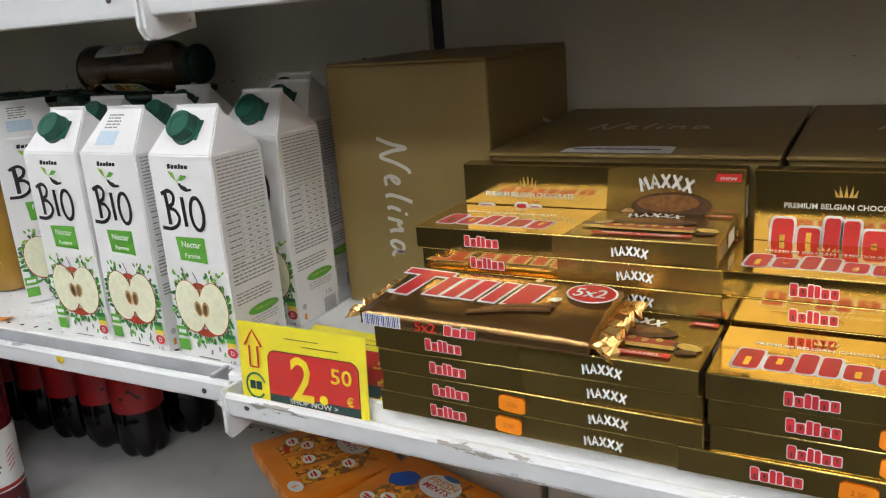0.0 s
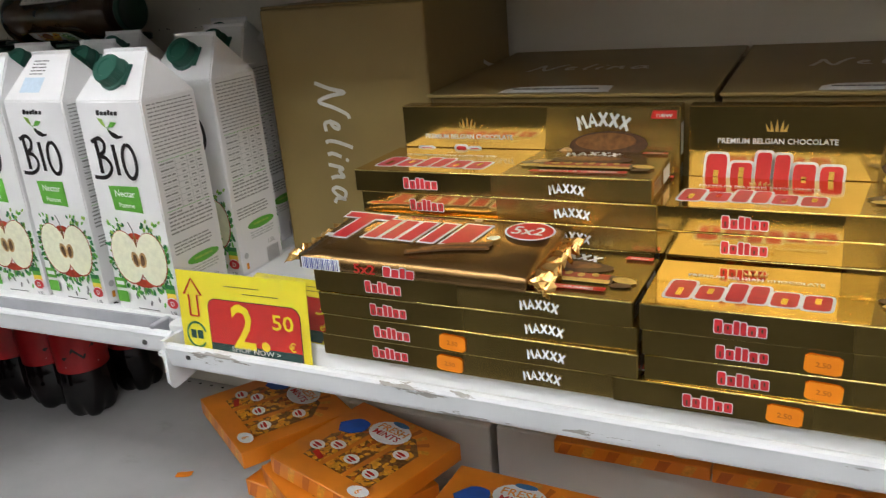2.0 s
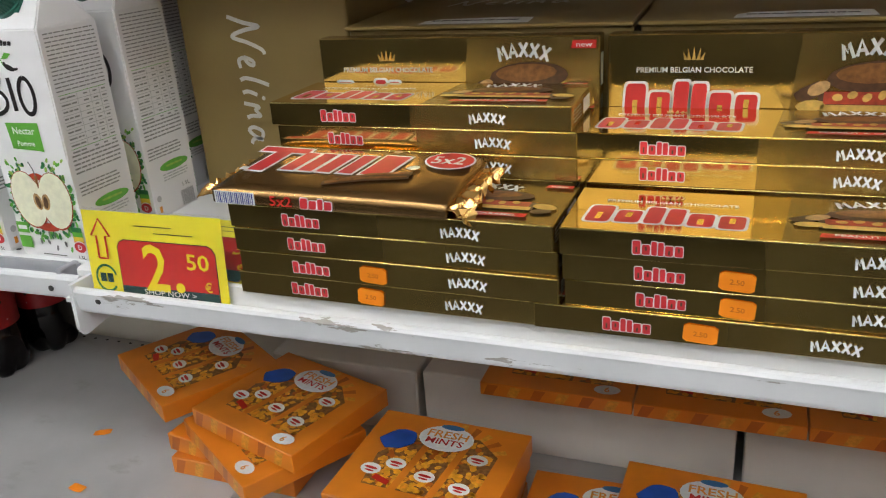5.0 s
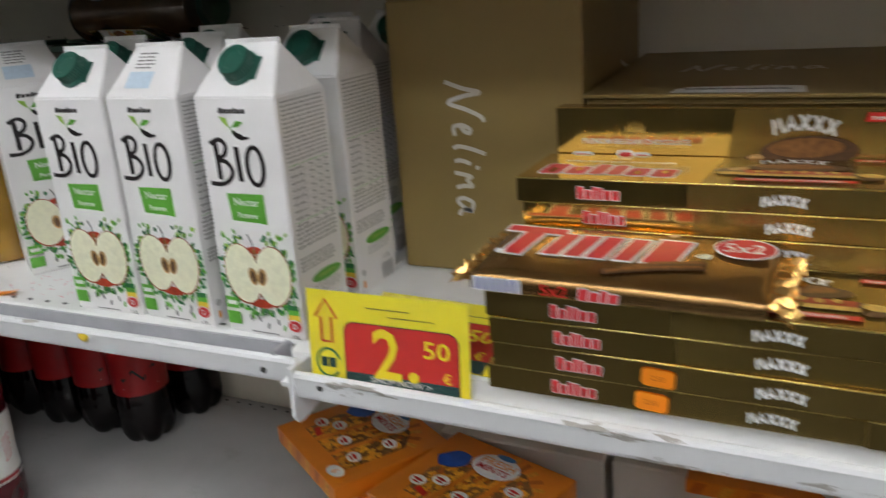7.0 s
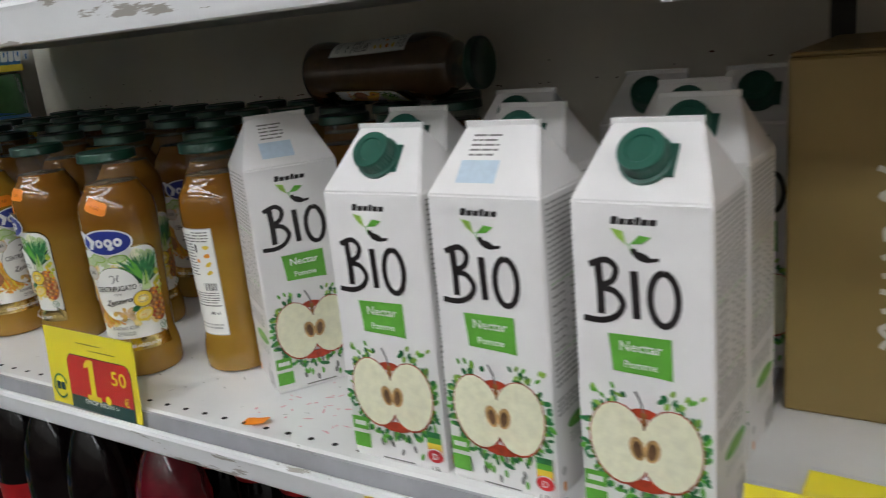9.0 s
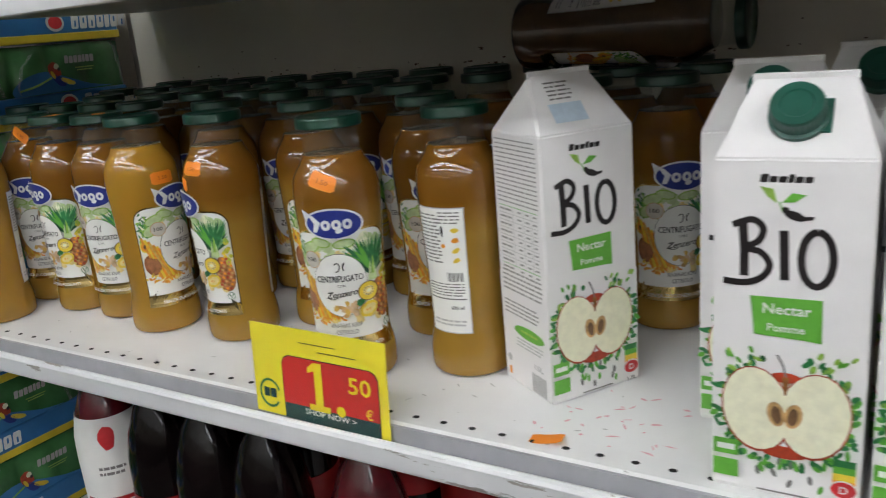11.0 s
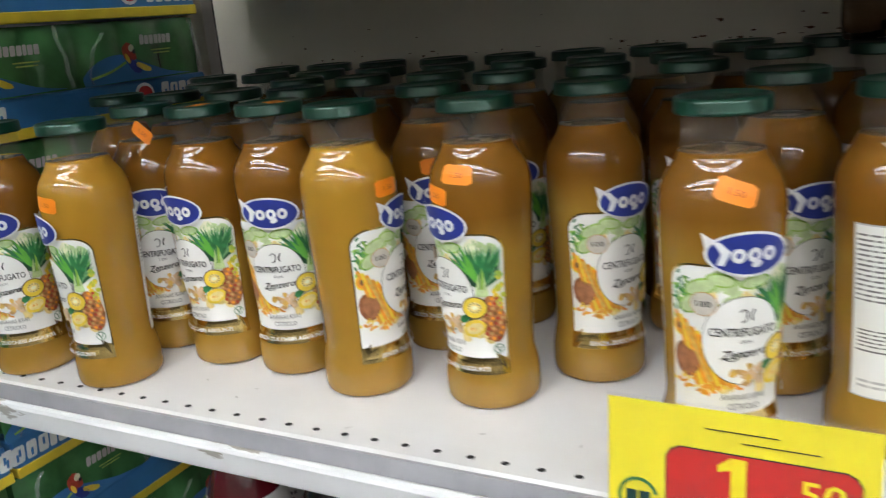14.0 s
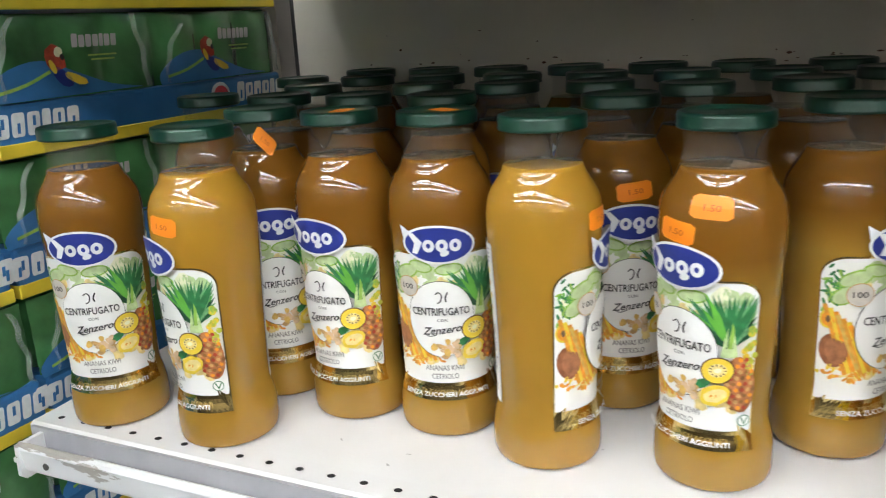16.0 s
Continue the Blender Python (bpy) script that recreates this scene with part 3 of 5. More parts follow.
    # pineapple: long narrow leaves in a fan, pale heart, scaled body
    for k in range(34):
        a = radians(14 + 4.6 * ((k * 13) % 34))
        far = 0.030 + 0.014 * rnd.random()
        x0, y0 = 0.0285 + 0.0012 * math.cos(a), 0.101
        x1, y1 = max(0.004, min(0.0442, x0 + 0.86 * far * math.cos(a))), min(0.1345, y0 + far * math.sin(a) * 0.94)
        mx, my = (x0 + x1) / 2 + 0.001 * math.cos(a), (y0 + y1) / 2 + 0.0022
        wide = 0.0015 + 0.0006 * rnd.random()
        nx, ny = -math.sin(a) * wide, math.cos(a) * wide
        p.poly((LEAF, DARKLEAF, LEAF, GREEN, FRONDLEAF)[k % 5], [(x0 - nx * 0.7, y0 - ny * 0.7), (mx - nx, my - ny), (x1, y1), (mx + nx, my + ny), (x0 + nx * 0.7, y0 + ny * 0.7)])
        if k % 6 == 5:
            p.up()
    p.poly(PALELEAF, [(0.0235, 0.094), (0.0335, 0.094), (0.0318, 0.106), (0.0300, 0.114), (0.0275, 0.114), (0.0255, 0.106)]).up()
    p.poly(LIME, [(0.0275, 0.100), (0.0300, 0.100), (0.0310, 0.112), (0.0295, 0.117)])
    for k in range(22):
        dab((GRAPE, YELLINK, LIME, GRAPE)[k % 4], 0.0405 + rnd.gauss(0, 0.0018), 0.099 + rnd.gauss(0, 0.0075), 0.0021, 0.0021, 0, 9)
    p.oval(PINEAPPLE, 0.0358, 0.076, 0.0094, 0.0190, 0.12, 18).up()
    for i in range(9):
        for j in range(5):
            u, v = 0.0282 + 0.0036 * j + 0.0018 * (i % 2), 0.0605 + 0.0040 * i
            if ((u - 0.0358) / 0.0088) ** 2 + ((v - 0.076) / 0.0180) ** 2 < 1:
                p.oval((TAN, BROWN, ORANGE, APPLERED)[(i * 3 + j) % 4], u, v, 0.0015, 0.0017, 0.7, 5)
    # white oval with its dark ring
    p.up().oval(BLACK, -0.001, 0.094, 0.0238, 0.0292, 0, 30).up().oval(PAPER, -0.001, 0.094, 0.0234, 0.0288, 0, 30).up()
    p.oval(TAN, -0.0235, 0.1180, 0.0080, 0.0080, 0, 18).oval(SEED, 0.0225, 0.0855, 0.0098, 0.0090, 0.2, 18).oval(LEAF, 0.0135, 0.0760, 0.0060, 0.0030, 0.5, 10).up()
    p.oval(BADGE, -0.0235, 0.1180, 0.0074, 0.0074, 0, 18).oval(YELLINK, 0.0225, 0.0855, 0.0090, 0.0082, 0.2, 18).up()
    p.words(BLACK, "100", -0.0240, 0.1182, 0.0038, 0.0085).oval(PALEGOLD, 0.0225, 0.0858, 0.0054, 0.0046, 0.2, 14).up()
    for k in range(11):
        a = k * 0.57
        p.oval(SEED, 0.0225 + 0.0042 * math.cos(a), 0.0858 + 0.0036 * math.sin(a), 0.0008, 0.0005, a, 6)
    p.oval(CREAM, 0.0225, 0.0858, 0.0022, 0.0016, 0.2, 9)
    # pineapple slice and ginger
    p.oval(YELLINK, 0.0215, 0.0690, 0.0090, 0.0066, 0.35, 14, 0.10, 5).up()
    p.oval(PALEGOLD, 0.0215, 0.0690, 0.0066, 0.0044, 0.35, 12, 0.12, 6).oval(CARROT, 0.0205, 0.0685, 0.0022, 0.0016, 0.3, 9)
    for k in range(16):
        p.oval((TAN, BISCUIT, NUT, BISCUIT)[k % 4], 0.0045 + rnd.gauss(0, 0.0058), 0.0715 + rnd.gauss(0, 0.0026), rnd.uniform(0.0022, 0.0040), rnd.uniform(0.0016, 0.0026), rnd.random() * 3, 9, 0.15, k + 70)
        if k % 5 == 4:
            p.up()
    p.up()
    p.stroke(BLACK, curve([(-0.0040, 0.1135), (-0.0015, 0.1150), (0.0002, 0.1125), (-0.0008, 0.1080), (-0.0030, 0.1070)], 4), 0.0008).stroke(BLACK, curve([(0.0042, 0.1150), (0.0026, 0.1110), (0.0032, 0.1078)], 4), 0.0010)
    p.words(BLACK, "CENTRIFUGATO", -0.001, 0.1005, 0.0056, 0.039).words(TEXTGREY, "CON", 0, 0.0940, 0.0022, 0.007)
    p.words(BLACK, "Zenzero", -0.001, 0.0865, 0.0056, 0.027, 0.10, 0.40).stroke(BLACK, curve([(-0.013, 0.0835), (-0.009, 0.0815), (-0.004, 0.0830)], 4), 0.0006)
    p.words(TEXTGREY, "ANANAS KIWI", 0, 0.0570, 0.0040, 0.027).words(TEXTGREY, "CETRIOLO", 0, 0.0505, 0.0040, 0.019)
    p.oval(LEAF, 0.0385, 0.0525, 0.0040, 0.0040, 0, 14).words(WHITE, "SENZA ZUCCHERI AGGIUNTI", 0, 0.0365, 0.0032, 0.062).up()
    p.oval(PAPER, 0.0385, 0.0525, 0.0034, 0.0034, 0, 14).up().poly(LEAF, [(0.0364, 0.0545), (0.0374, 0.0548), (0.0387, 0.0510), (0.0402, 0.0548), (0.0410, 0.0545), (0.0388, 0.0496)])
    # blue oval mark that breaks the top edge
    p.layer = max(p.layer, 14)
    p.poly(WHITE, [(-0.024, 0.1635), (-0.0165, 0.1585), (-0.012, 0.150), (-0.022, 0.153)]).oval(WHITE, 0, 0.150, 0.0228, 0.0140, -0.06, 26).up().oval(BLUE, 0, 0.150, 0.0212, 0.0124, -0.06, 26).up()
    p.poly(WHITE, [(-0.0185, 0.1580), (-0.0150, 0.1582), (-0.0095, 0.1520), (-0.0130, 0.1435), (-0.0165, 0.1440), (-0.0142, 0.1505)])
    for x in (-0.0058, 0.0022, 0.0102):
        p.oval(WHITE, x, 0.1495, 0.0037, 0.0046, 0, 14)
    p.oval(WHITE, 0.0036, 0.1440, 0.0030, 0.0022, 0.4, 8).up()
    for x in (-0.0058, 0.0022, 0.0102):
        p.oval(BLUE, x, 0.1496, 0.0013, 0.0019, 0, 8)
    return p.done("front_label", t, "printed fruit label with a gold foot band")


def back_label(t):
    rnd = random.Random(9)
    p = Print(round_bottle(math.pi), 0.0045, 0.00016)
    p.rect(PALEGREY, 0, 0.0985, 0.0465, 0.1145).up().rect(PAPER, 0, 0.0985, 0.0445, 0.1125).up()
    p.lines(TEXTGREY, -0.010, 0.128, 0.022, 0.045, 14, rnd, 0.4).lines(TEXTGREY, 0.010, 0.147, 0.018, 0.012, 4, rnd, 0.4)
    for k in range(4):
        p.oval(YELLINK if k != 1 else ORANGE, 0.014, 0.136 - 0.009 * k, 0.0036, 0.0022, 0.2 * k, 8, 0.2, k)
    p.oval(BLACK, 0.003, 0.135, 0.0012, 0.005).oval(ORANGE, 0.003, 0.122, 0.002, 0.002)
    for k in range(13):
        p.rect(BLACK, 0.004 + 0.0012 * k, 0.094, 0.0003 + 0.0005 * ((k * 7) % 3) / 2, 0.008)
    p.lines(TEXTGREY, 0, 0.082, 0.038, 0.013, 5, rnd, 0.4).rect(TEXTGREY, 0, 0.0735, 0.040, 0.0012)
    p.words(BLACK, "680 ml", 0.011, 0.0655, 0.0032, 0.012).lines(PALEGREY, 0, 0.051, 0.036, 0.007, 2, rnd, 0.5)
    return p.done("back_label", t, "white paper label with small print")


def sticker_shape(p, u, v, w, h, turn, text="1.50"):
    """A notched price sticker laid as a fine grid, so that it follows the surface."""
    c, s = math.cos(turn), math.sin(turn)
    k = p.slot(STICK)
    cols = []
    for i in range(9):
        x = (i / 8 - 0.5) * w
        half = h / 2 * (0.72 if i in (0, 8) else 1.0)
        cols.append([p.place(u + x * c - y * s, v + x * s + y * c) for y in (-half, 0, half)])
    for a, b in zip(cols, cols[1:]):
        for j in (0, 1):
            p.bm.faces.new((a[j], b[j], b[j + 1], a[j + 1])).material_index = k
    p.up().words(STICKINK, text, u, v, h * 0.27, w * 0.4, turn)


def bottle(m, mixed, spots=(), label="", group="juice bottles"):
    t = thing("juice_bottle", m, label or "glass bottle of orange fruit juice with a green lid", "bottle", group)
    part("body", lathe(PROFILE + [(0.0252, PROFILE[-1][1] + 0.0003), (0.012, PROFILE[-1][1] + 0.0001), (0.0, PROFILE[-1][1])], 40, close=False), JUICE_MIXED if mixed else JUICE_SETTLED, t, "clear glass full of cloudy orange juice", True)
    part("neck", lathe(NECK, 32, close=False), GLASS, t, "clear empty glass neck", True)
    lid = part("lid", lathe([(0.0255, 0.2258), (0.0286, 0.2262), (0.0292, 0.2274), (0.0288, 0.2282), (0.0290, 0.2335), (0.0283, 0.2356), (0.0262, 0.2362), (0.0255, 0.2352), (0.0, 0.2350)], 36, close=False), LIDG, t, "green lacquered twist-off lid", True)
    lid.matrix_basis = pose(0, 0, LIDUP)
    front_label(t)
    back_label(t)
    for k, (a, v, turn) in enumerate(spots):
        p = Print(round_bottle(radians(a)), 0.004, 0.00022)
        if v < 0.228:
            sticker_shape(p, 0, v, 0.0245, 0.0135, turn)
        else:
            p = Print(lambda u, w, d: (u, w, 0.2352 + LIDUP + d), 0, 0.0003)
            sticker_shape(p, 0.004, 0.006, 0.026, 0.0145, turn)
        p.done("price_sticker", t, "orange paper price sticker")
    return t


# place, way the label faces, mixed or settled, stickers (way, height, tilt)
FRONT = [
    (-1.831, 0.602, -56, 0, ()),
    (-1.721, 0.608, -115, 1, ((-95, 0.172, -0.1),)),
    (-1.727, 0.693, -50, 0, ((-49, 0.214, -0.7),)),
    (-1.644, 0.681, -95, 0, ((0, 0.23, 0.3),)),
    (-1.5635, 0.683, -68, 0, ((0, 0.23, 0.6),)),
    (-1.479, 0.666, 10, 1, ((-5, 0.172, 0.0),)),
    (-1.368, 0.680, -116, 0, ((-92, 0.186, -0.05), (-124, 0.170, -0.1))),
    (-1.300, 0.746, -34, 0, ()),
    (-1.453, 0.765, -61, 0, ((-60, 0.172, 0.1),)),
    (-1.188, 0.649, -58, 0, ((-68, 0.186, -0.35),)),
    (-1.163, 0.765, -49, 0, ()),
    (-1.089, 0.698, 87, 0, ()),
    (-1.410, 0.832, -63, 0, ()),
]
originals = {}
placed = []
for x, y, face, mixed, spots in FRONT:
    at = pose(x, y, on_deck(y), 0, 0, face)
    if spots:
        bottle(at, mixed, [(a - face, v, r) for a, v, r in spots], "glass bottle of orange fruit juice with an orange price sticker")
    elif mixed in originals:
        copy_thing(originals[mixed], at)
    else:
        originals[mixed] = bottle(at, mixed)
    placed.append((x, y))
rnd = random.Random(21)
for y, x0, end in ((1.002, -1.891, -0.925), (0.927, -1.8495, -0.925), (0.853, -1.868, -0.925), (0.775, -1.852, -1.10)):
    x = x0
    while x < end:
        px, py = x + rnd.uniform(-0.002, 0.002), y + rnd.uniform(-0.002, 0.001)
        if all(math.hypot(px - a, py - b) > 0.0772 for a, b in placed) and not (px > -1.08 and py < 0.80) and not (-1.875 > px):
            copy_thing(originals[0], pose(px, py, on_deck(py), 0, 0, rnd.choice((-60, -90, -30, 70, 160)) + rnd.uniform(-20, 20)))
            placed.append((px, py))
        x += 0.083 if y > 0.9 else 0.0415
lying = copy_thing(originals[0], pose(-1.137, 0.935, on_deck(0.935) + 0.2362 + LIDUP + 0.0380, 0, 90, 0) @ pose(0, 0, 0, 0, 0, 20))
# The lying bottle's shade is put into a darker juice.
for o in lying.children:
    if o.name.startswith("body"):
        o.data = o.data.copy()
        o.data.materials[0] = SHADEJUICE
tagged(lying, "juice bottle lying on top of the others, darkened for shade", "bottle")


# ---- apple nectar cartons ----
CW, CD, CF, CR = 0.0868, 0.071, 0.2175, 0.2605


def carton_front(t, to, seed):
    """Front print: word in brush strokes, green tag, halved apple with leaves."""
    rnd = random.Random(seed)
    p = Print(to, 0, 0.00022)
    p.brand(BLACK, None, -0.003, 0.2065, 0.029, 0.0050, (1, 0.75, 0.75, 1, 0.75, 0.75), 0.2)
    def q(*pts):
        return [(-0.003 + 1.14 * x, 0.160 + 1.06 * (y - 0.155)) for x, y in pts]
    p.poly(LIME, q((-0.004, 0.185), (-0.009, 0.189), (-0.0125, 0.1945), (-0.006, 0.193))).poly(GREEN, q((-0.002, 0.1855), (0.003, 0.191), (0.0095, 0.190), (0.0045, 0.186))).stroke(GREEN, q((-0.001, 0.180), (-0.003, 0.186)), 0.0009)
    p.oval(BLACK, 0.0020, 0.1848, 0.0062, 0.0027, -0.35, 10).poly(BLACK, q((0.007, 0.178), (0.0135, 0.1785), (0.013, 0.1765), (0.007, 0.1755))).oval(BLACK, -0.003, 0.188, 0.0022, 0.0022, 0, 8)
    w = 0.0050
    p.stroke(BLACK, q((-0.0205, 0.1735), (-0.0200, 0.166), (-0.0195, 0.158), (-0.0195, 0.1425)), w)
    p.stroke(BLACK, curve(q((-0.0255, 0.172), (-0.016, 0.1755), (-0.0105, 0.171), (-0.0125, 0.1635), (-0.019, 0.159), (-0.0115, 0.157), (-0.007, 0.150), (-0.0105, 0.1425), (-0.019, 0.1385), (-0.0300, 0.139))), w * 0.8)
    p.stroke(BLACK, q((-0.0005, 0.170), (0.000, 0.1565), (0.0005, 0.1415)), w)
    p.stroke(BLACK, q(*[(0.0155 + 0.0075 * math.sin(a * math.pi / 12), 0.1545 + 0.0155 * math.cos(a * math.pi / 12)) for a in range(25)]), w * 0.85)
    p.poly(GREEN, [(-0.0215, 0.1345), (0.0185, 0.1350), (0.0190, 0.1080), (0.0120, 0.1088), (-0.019, 0.1100), (-0.0200, 0.1220)]).up()
    p.words(WHITE, "Nectar", -0.001, 0.1275, 0.0065, 0.027).words(WHITE, "Pomme", -0.001, 0.1155, 0.0048, 0.021)
    for k in range(96):
        a = 2 * math.pi * k / 96 + rnd.gauss(0, 0.05)
        f = rnd.uniform(0.98, 1.17)
        x, y = 0.0375 * f * math.cos(a), 0.0595 + 0.0335 * f * math.sin(a)
        if abs(x) < 0.0425 and not (-0.9 < math.atan2(x, y - 0.06) < 0.9 and abs(x) < 0.010):
            up = math.sin(a) > 0.35 and abs(x) > 0.012
            p.oval(LEAF if k % 3 else (LIME if up else GREEN), x, y, rnd.uniform(0.0022, 0.0042), rnd.uniform(0.0012, 0.0022), a + rnd.gauss(0, 0.6), 7)
    for k in range(12):
        x = rnd.choice((-1, 1)) * rnd.uniform(0.016, 0.040)
        p.oval(LIME if k % 2 else GREEN, x, rnd.uniform(0.088, 0.101), 0.0026, 0.0013, (1.1 if x > 0 else 2.0) + rnd.gauss(0, 0.2), 7)
    for k in range(11):
        p.oval(GREEN if k % 2 else TEXTGREY, rnd.uniform(-0.018, 0.022), rnd.uniform(0.008, 0.026), 0.0015, 0.0034, rnd.gauss(0, 0.25), 7)
    p.up()
    p.oval(APPLERED, 0, 0.0835, 0.009, 0.0035, 0, 10).oval(APPLERED, 0, 0.0325, 0.014, 0.0045, 0, 10)
    for s in (-1, 1):
        p.oval(APPLERED, s * 0.0168, 0.0595, 0.0207, 0.0293, s * -0.12, 22)
    p.up()
    for s in (-1, 1):
        p.oval(CREAM, s * 0.0168, 0.0600, 0.0198, 0.0281, s * -0.12, 22)
    p.stroke(TEXTGREY, [(0.0, 0.084), (-0.0015, 0.091), (-0.005, 0.098)], 0.0014).up()
    p.oval(TAN, -0.005, 0.0585, 0.0052, 0.0085, 0.2, 12).oval(TAN, 0.005, 0.0585, 0.0052, 0.0085, -0.2, 12).poly(BROWN, [(-0.0022, 0.084), (0.0022, 0.084), (0.0006, 0.072), (-0.0006, 0.072)]).up()
    p.oval(SEED, -0.0048, 0.058, 0.0030, 0.0062, 0.15, 10).oval(SEED, 0.0048, 0.058, 0.0030, 0.0062, -0.15, 10).oval(CREAM, -0.0155, 0.074, 0.0016, 0.0016)
    p.rect(GREEN, -0.0345, 0.0305, 0.0155, 0.011).rect(GREEN, -0.0345, 0.0155, 0.0155, 0.0125)
    for k, m in enumerate((LEAF, GREEN, YELLINK, ORANGE, RED)):
        p.rect(m, 0.0345, 0.0325 - 0.0047 * k, 0.0125, 0.0047)
    p.up().rect(WHITE, -0.0345, 0.0305, 0.011, 0.004).oval(WHITE, 0.0345, 0.0148, 0.0082, 0.0064, 0, 12).up().oval(RED, 0.0345, 0.0148, 0.0072, 0.0055, 0, 12).up().words(WHITE, "D", 0.0345, 0.0148, 0.005)
    p.words(BLACK, "1.5L", 0.034, 0.0045, 0.0034, 0.0085).rect(TEXTGREY, 0.0, 0.0045, 0.03, 0.0012)
    return p.done("front_print", t, "printed apple picture and lettering")


def carton_side(t, to, seed):
    rnd = random.Random(seed)
    p = Print(to, 0, 0.00022)
    p.lines(SIDEINK, 0, 0.187, 0.060, 0.054, 15, rnd, 0.30)
    p.lines(SIDEINK, 0, 0.094, 0.060, 0.020, 5, rnd, 0.4).lines(SIDEINK, -0.004, 0.070, 0.052, 0.014, 4, rnd, 0.4)
    for k in range(9):
        y = 0.158 - 0.0062 * k
        p.rect(GREEN if k in (0, 8) else PALEGREY, 0, y, 0.058, 0.0005)
        p.lines(SIDEINK, -0.019, y - 0.003, 0.018, 0.003, 1, rnd, 0.5)
        for x in (0.002, 0.014, 0.025):
            p.rect(SIDEINK, x, y - 0.003, 0.005 + 0.001 * (k % 2), 0.0014)
    for x in (-0.008, 0.008, 0.020):
        p.rect(PALEGREY, x, 0.133, 0.0005, 0.05)
    p.oval(GREEN, 0.006, 0.052, 0.023, 0.0055, 0.0, 18).lines(PALEGREY, 0.006, 0.041, 0.040, 0.009, 3, rnd, 0.45)
    p.up().rect(LIME, 0.006, 0.0525, 0.026, 0.0022)
    for k in range(18):
        p.rect(SIDEINK, 0.008 + 0.0012 * k, 0.0115, 0.0004 + 0.0004 * ((k * 5) % 3) / 2, 0.017)
    p.words(SIDEINK, "1.5L", 0.018, 0.0265, 0.0045, 0.012).rect(ORANGE, -0.027, 0.010, 0.004, 0.007).oval(PALEGREY, -0.027, 0.022, 0.0035, 0.0035)
    return p.done("side_print", t, "small print, table and barcode")


def knurled_cap():
    """A screw cap with a ribbed skirt and a shallow rim on top."""
    bm = lathe([(0.0166, -0.001), (0.0166, 0.0022), (0.0150, 0.0028), (0.0150, 0.0120), (0.0140, 0.0138), (0.0092, 0.0138), (0.0086, 0.0130), (0.0, 0.0130)], 72, close=False)
    for v in bm.verts:
        if 0.0025 < v.co.z < 0.0125 and v.co.xy.length > 0.012 and round(math.degrees(math.atan2(v.co.y, v.co.x)) / 5) % 2:
            v.co.x *= 0.955
            v.co.y *= 0.955
    return bm


def carton(m, label, group="apple nectar cartons"):
    t = thing("juice_carton", m, label, "carton", group)
    bm = bmesh.new()
    w, d = CW / 2, CD / 2
    e = 0.0012
    lo = [bm.verts.new(q) for q in ((-w + e, -d + e, 0), (w - e, -d + e, 0), (w - e, d - e, 0), (-w + e, d - e, 0))]
    mid0 = [bm.verts.new(q) for q in ((-w, -d, 0.003), (w, -d, 0.003), (w, d, 0.003), (-w, d, 0.003))]
    belly = [bm.verts.new(q) for q in ((-w - 0.0003, -d - 0.0006, 0.10), (w + 0.0003, -d - 0.0006, 0.10), (w + 0.0003, d + 0.0006, 0.10), (-w - 0.0003, d + 0.0006, 0.10))]
    top = [bm.verts.new(q) for q in ((-w, -d, CF), (w, -d, CF), (w, d, CF), (-w, d, CF))]
    rl, rr = bm.verts.new((-0.0275, 0, CR)), bm.verts.new((0.0275, 0, CR))
    bm.faces.new(lo[::-1])
    for a, b in ((lo, mid0), (mid0, belly), (belly, top)):
        for i in range(4):
            bm.faces.new((a[i], a[(i + 1) % 4], b[(i + 1) % 4], b[i]))
    bm.faces.new((top[0], top[1], rr, rl))
    bm.faces.new((top[2], top[3], rl, rr))
    bm.faces.new((top[1], top[2], rr))
    bm.faces.new((top[3], top[0], rl))
    bmesh.ops.bevel(bm, geom=[ed for ed in bm.edges if ed.calc_length() > 0.03 and min(v.co.z for v in ed.verts) > 0.09], offset=0.0012, segments=2, affect="EDGES")
    part("body", bm, CARTON, t, "white coated board with a sloping top")
    part("top_seam", boxes((-0.029, 0.029, -0.0012, 0.0012, CR - 0.003, CR + 0.0022), bevel=0.0006), CARTON, t)
    n = Vector((0, -0.043, 0.036)).normalized()
    cap = part("cap", knurled_cap(), CAPG, t, "dark green plastic screw cap")
    cap.matrix_basis = Matrix.Translation((0, -0.0185, 0.2395)) @ n.to_track_quat("Z", "Y").to_matrix().to_4x4()
    rim = part("spout_flange", boxes((-0.0115, 0.0178, -0.0110, 0.0110, -0.001, 0.0010), bevel=0.0004), CAPG, t)
    rim.matrix_basis = cap.matrix_basis.copy()
    carton_front(t, lambda u, v, q: (u, -d - 0.0006 * (1 - abs(v - 0.1) / 0.12) - q, v), 3)
    carton_front(t, lambda u, v, q: (-u, d + 0.0006 * (1 - abs(v - 0.1) / 0.12) + q, v), 5)
    carton_side(t, lambda u, v, q: (w + 0.0004 + q, u, v), 7)
    carton_side(t, lambda u, v, q: (-w - 0.0004 - q, -u, v), 8)
    s = (CR - CF) / d
    p = Print(lambda u, v, q: (-u, d - v + 0.77 * q, CF + s * v + 0.64 * q), 0, 0.0003)
    p.lines(TEXTGREY, -0.008, 0.0245, 0.022, 0.012, 5, random.Random(2), 0.4).rect(SKY, -0.008, 0.0115, 0.030, 0.011)
    p.done("roof_print", t)
    return t


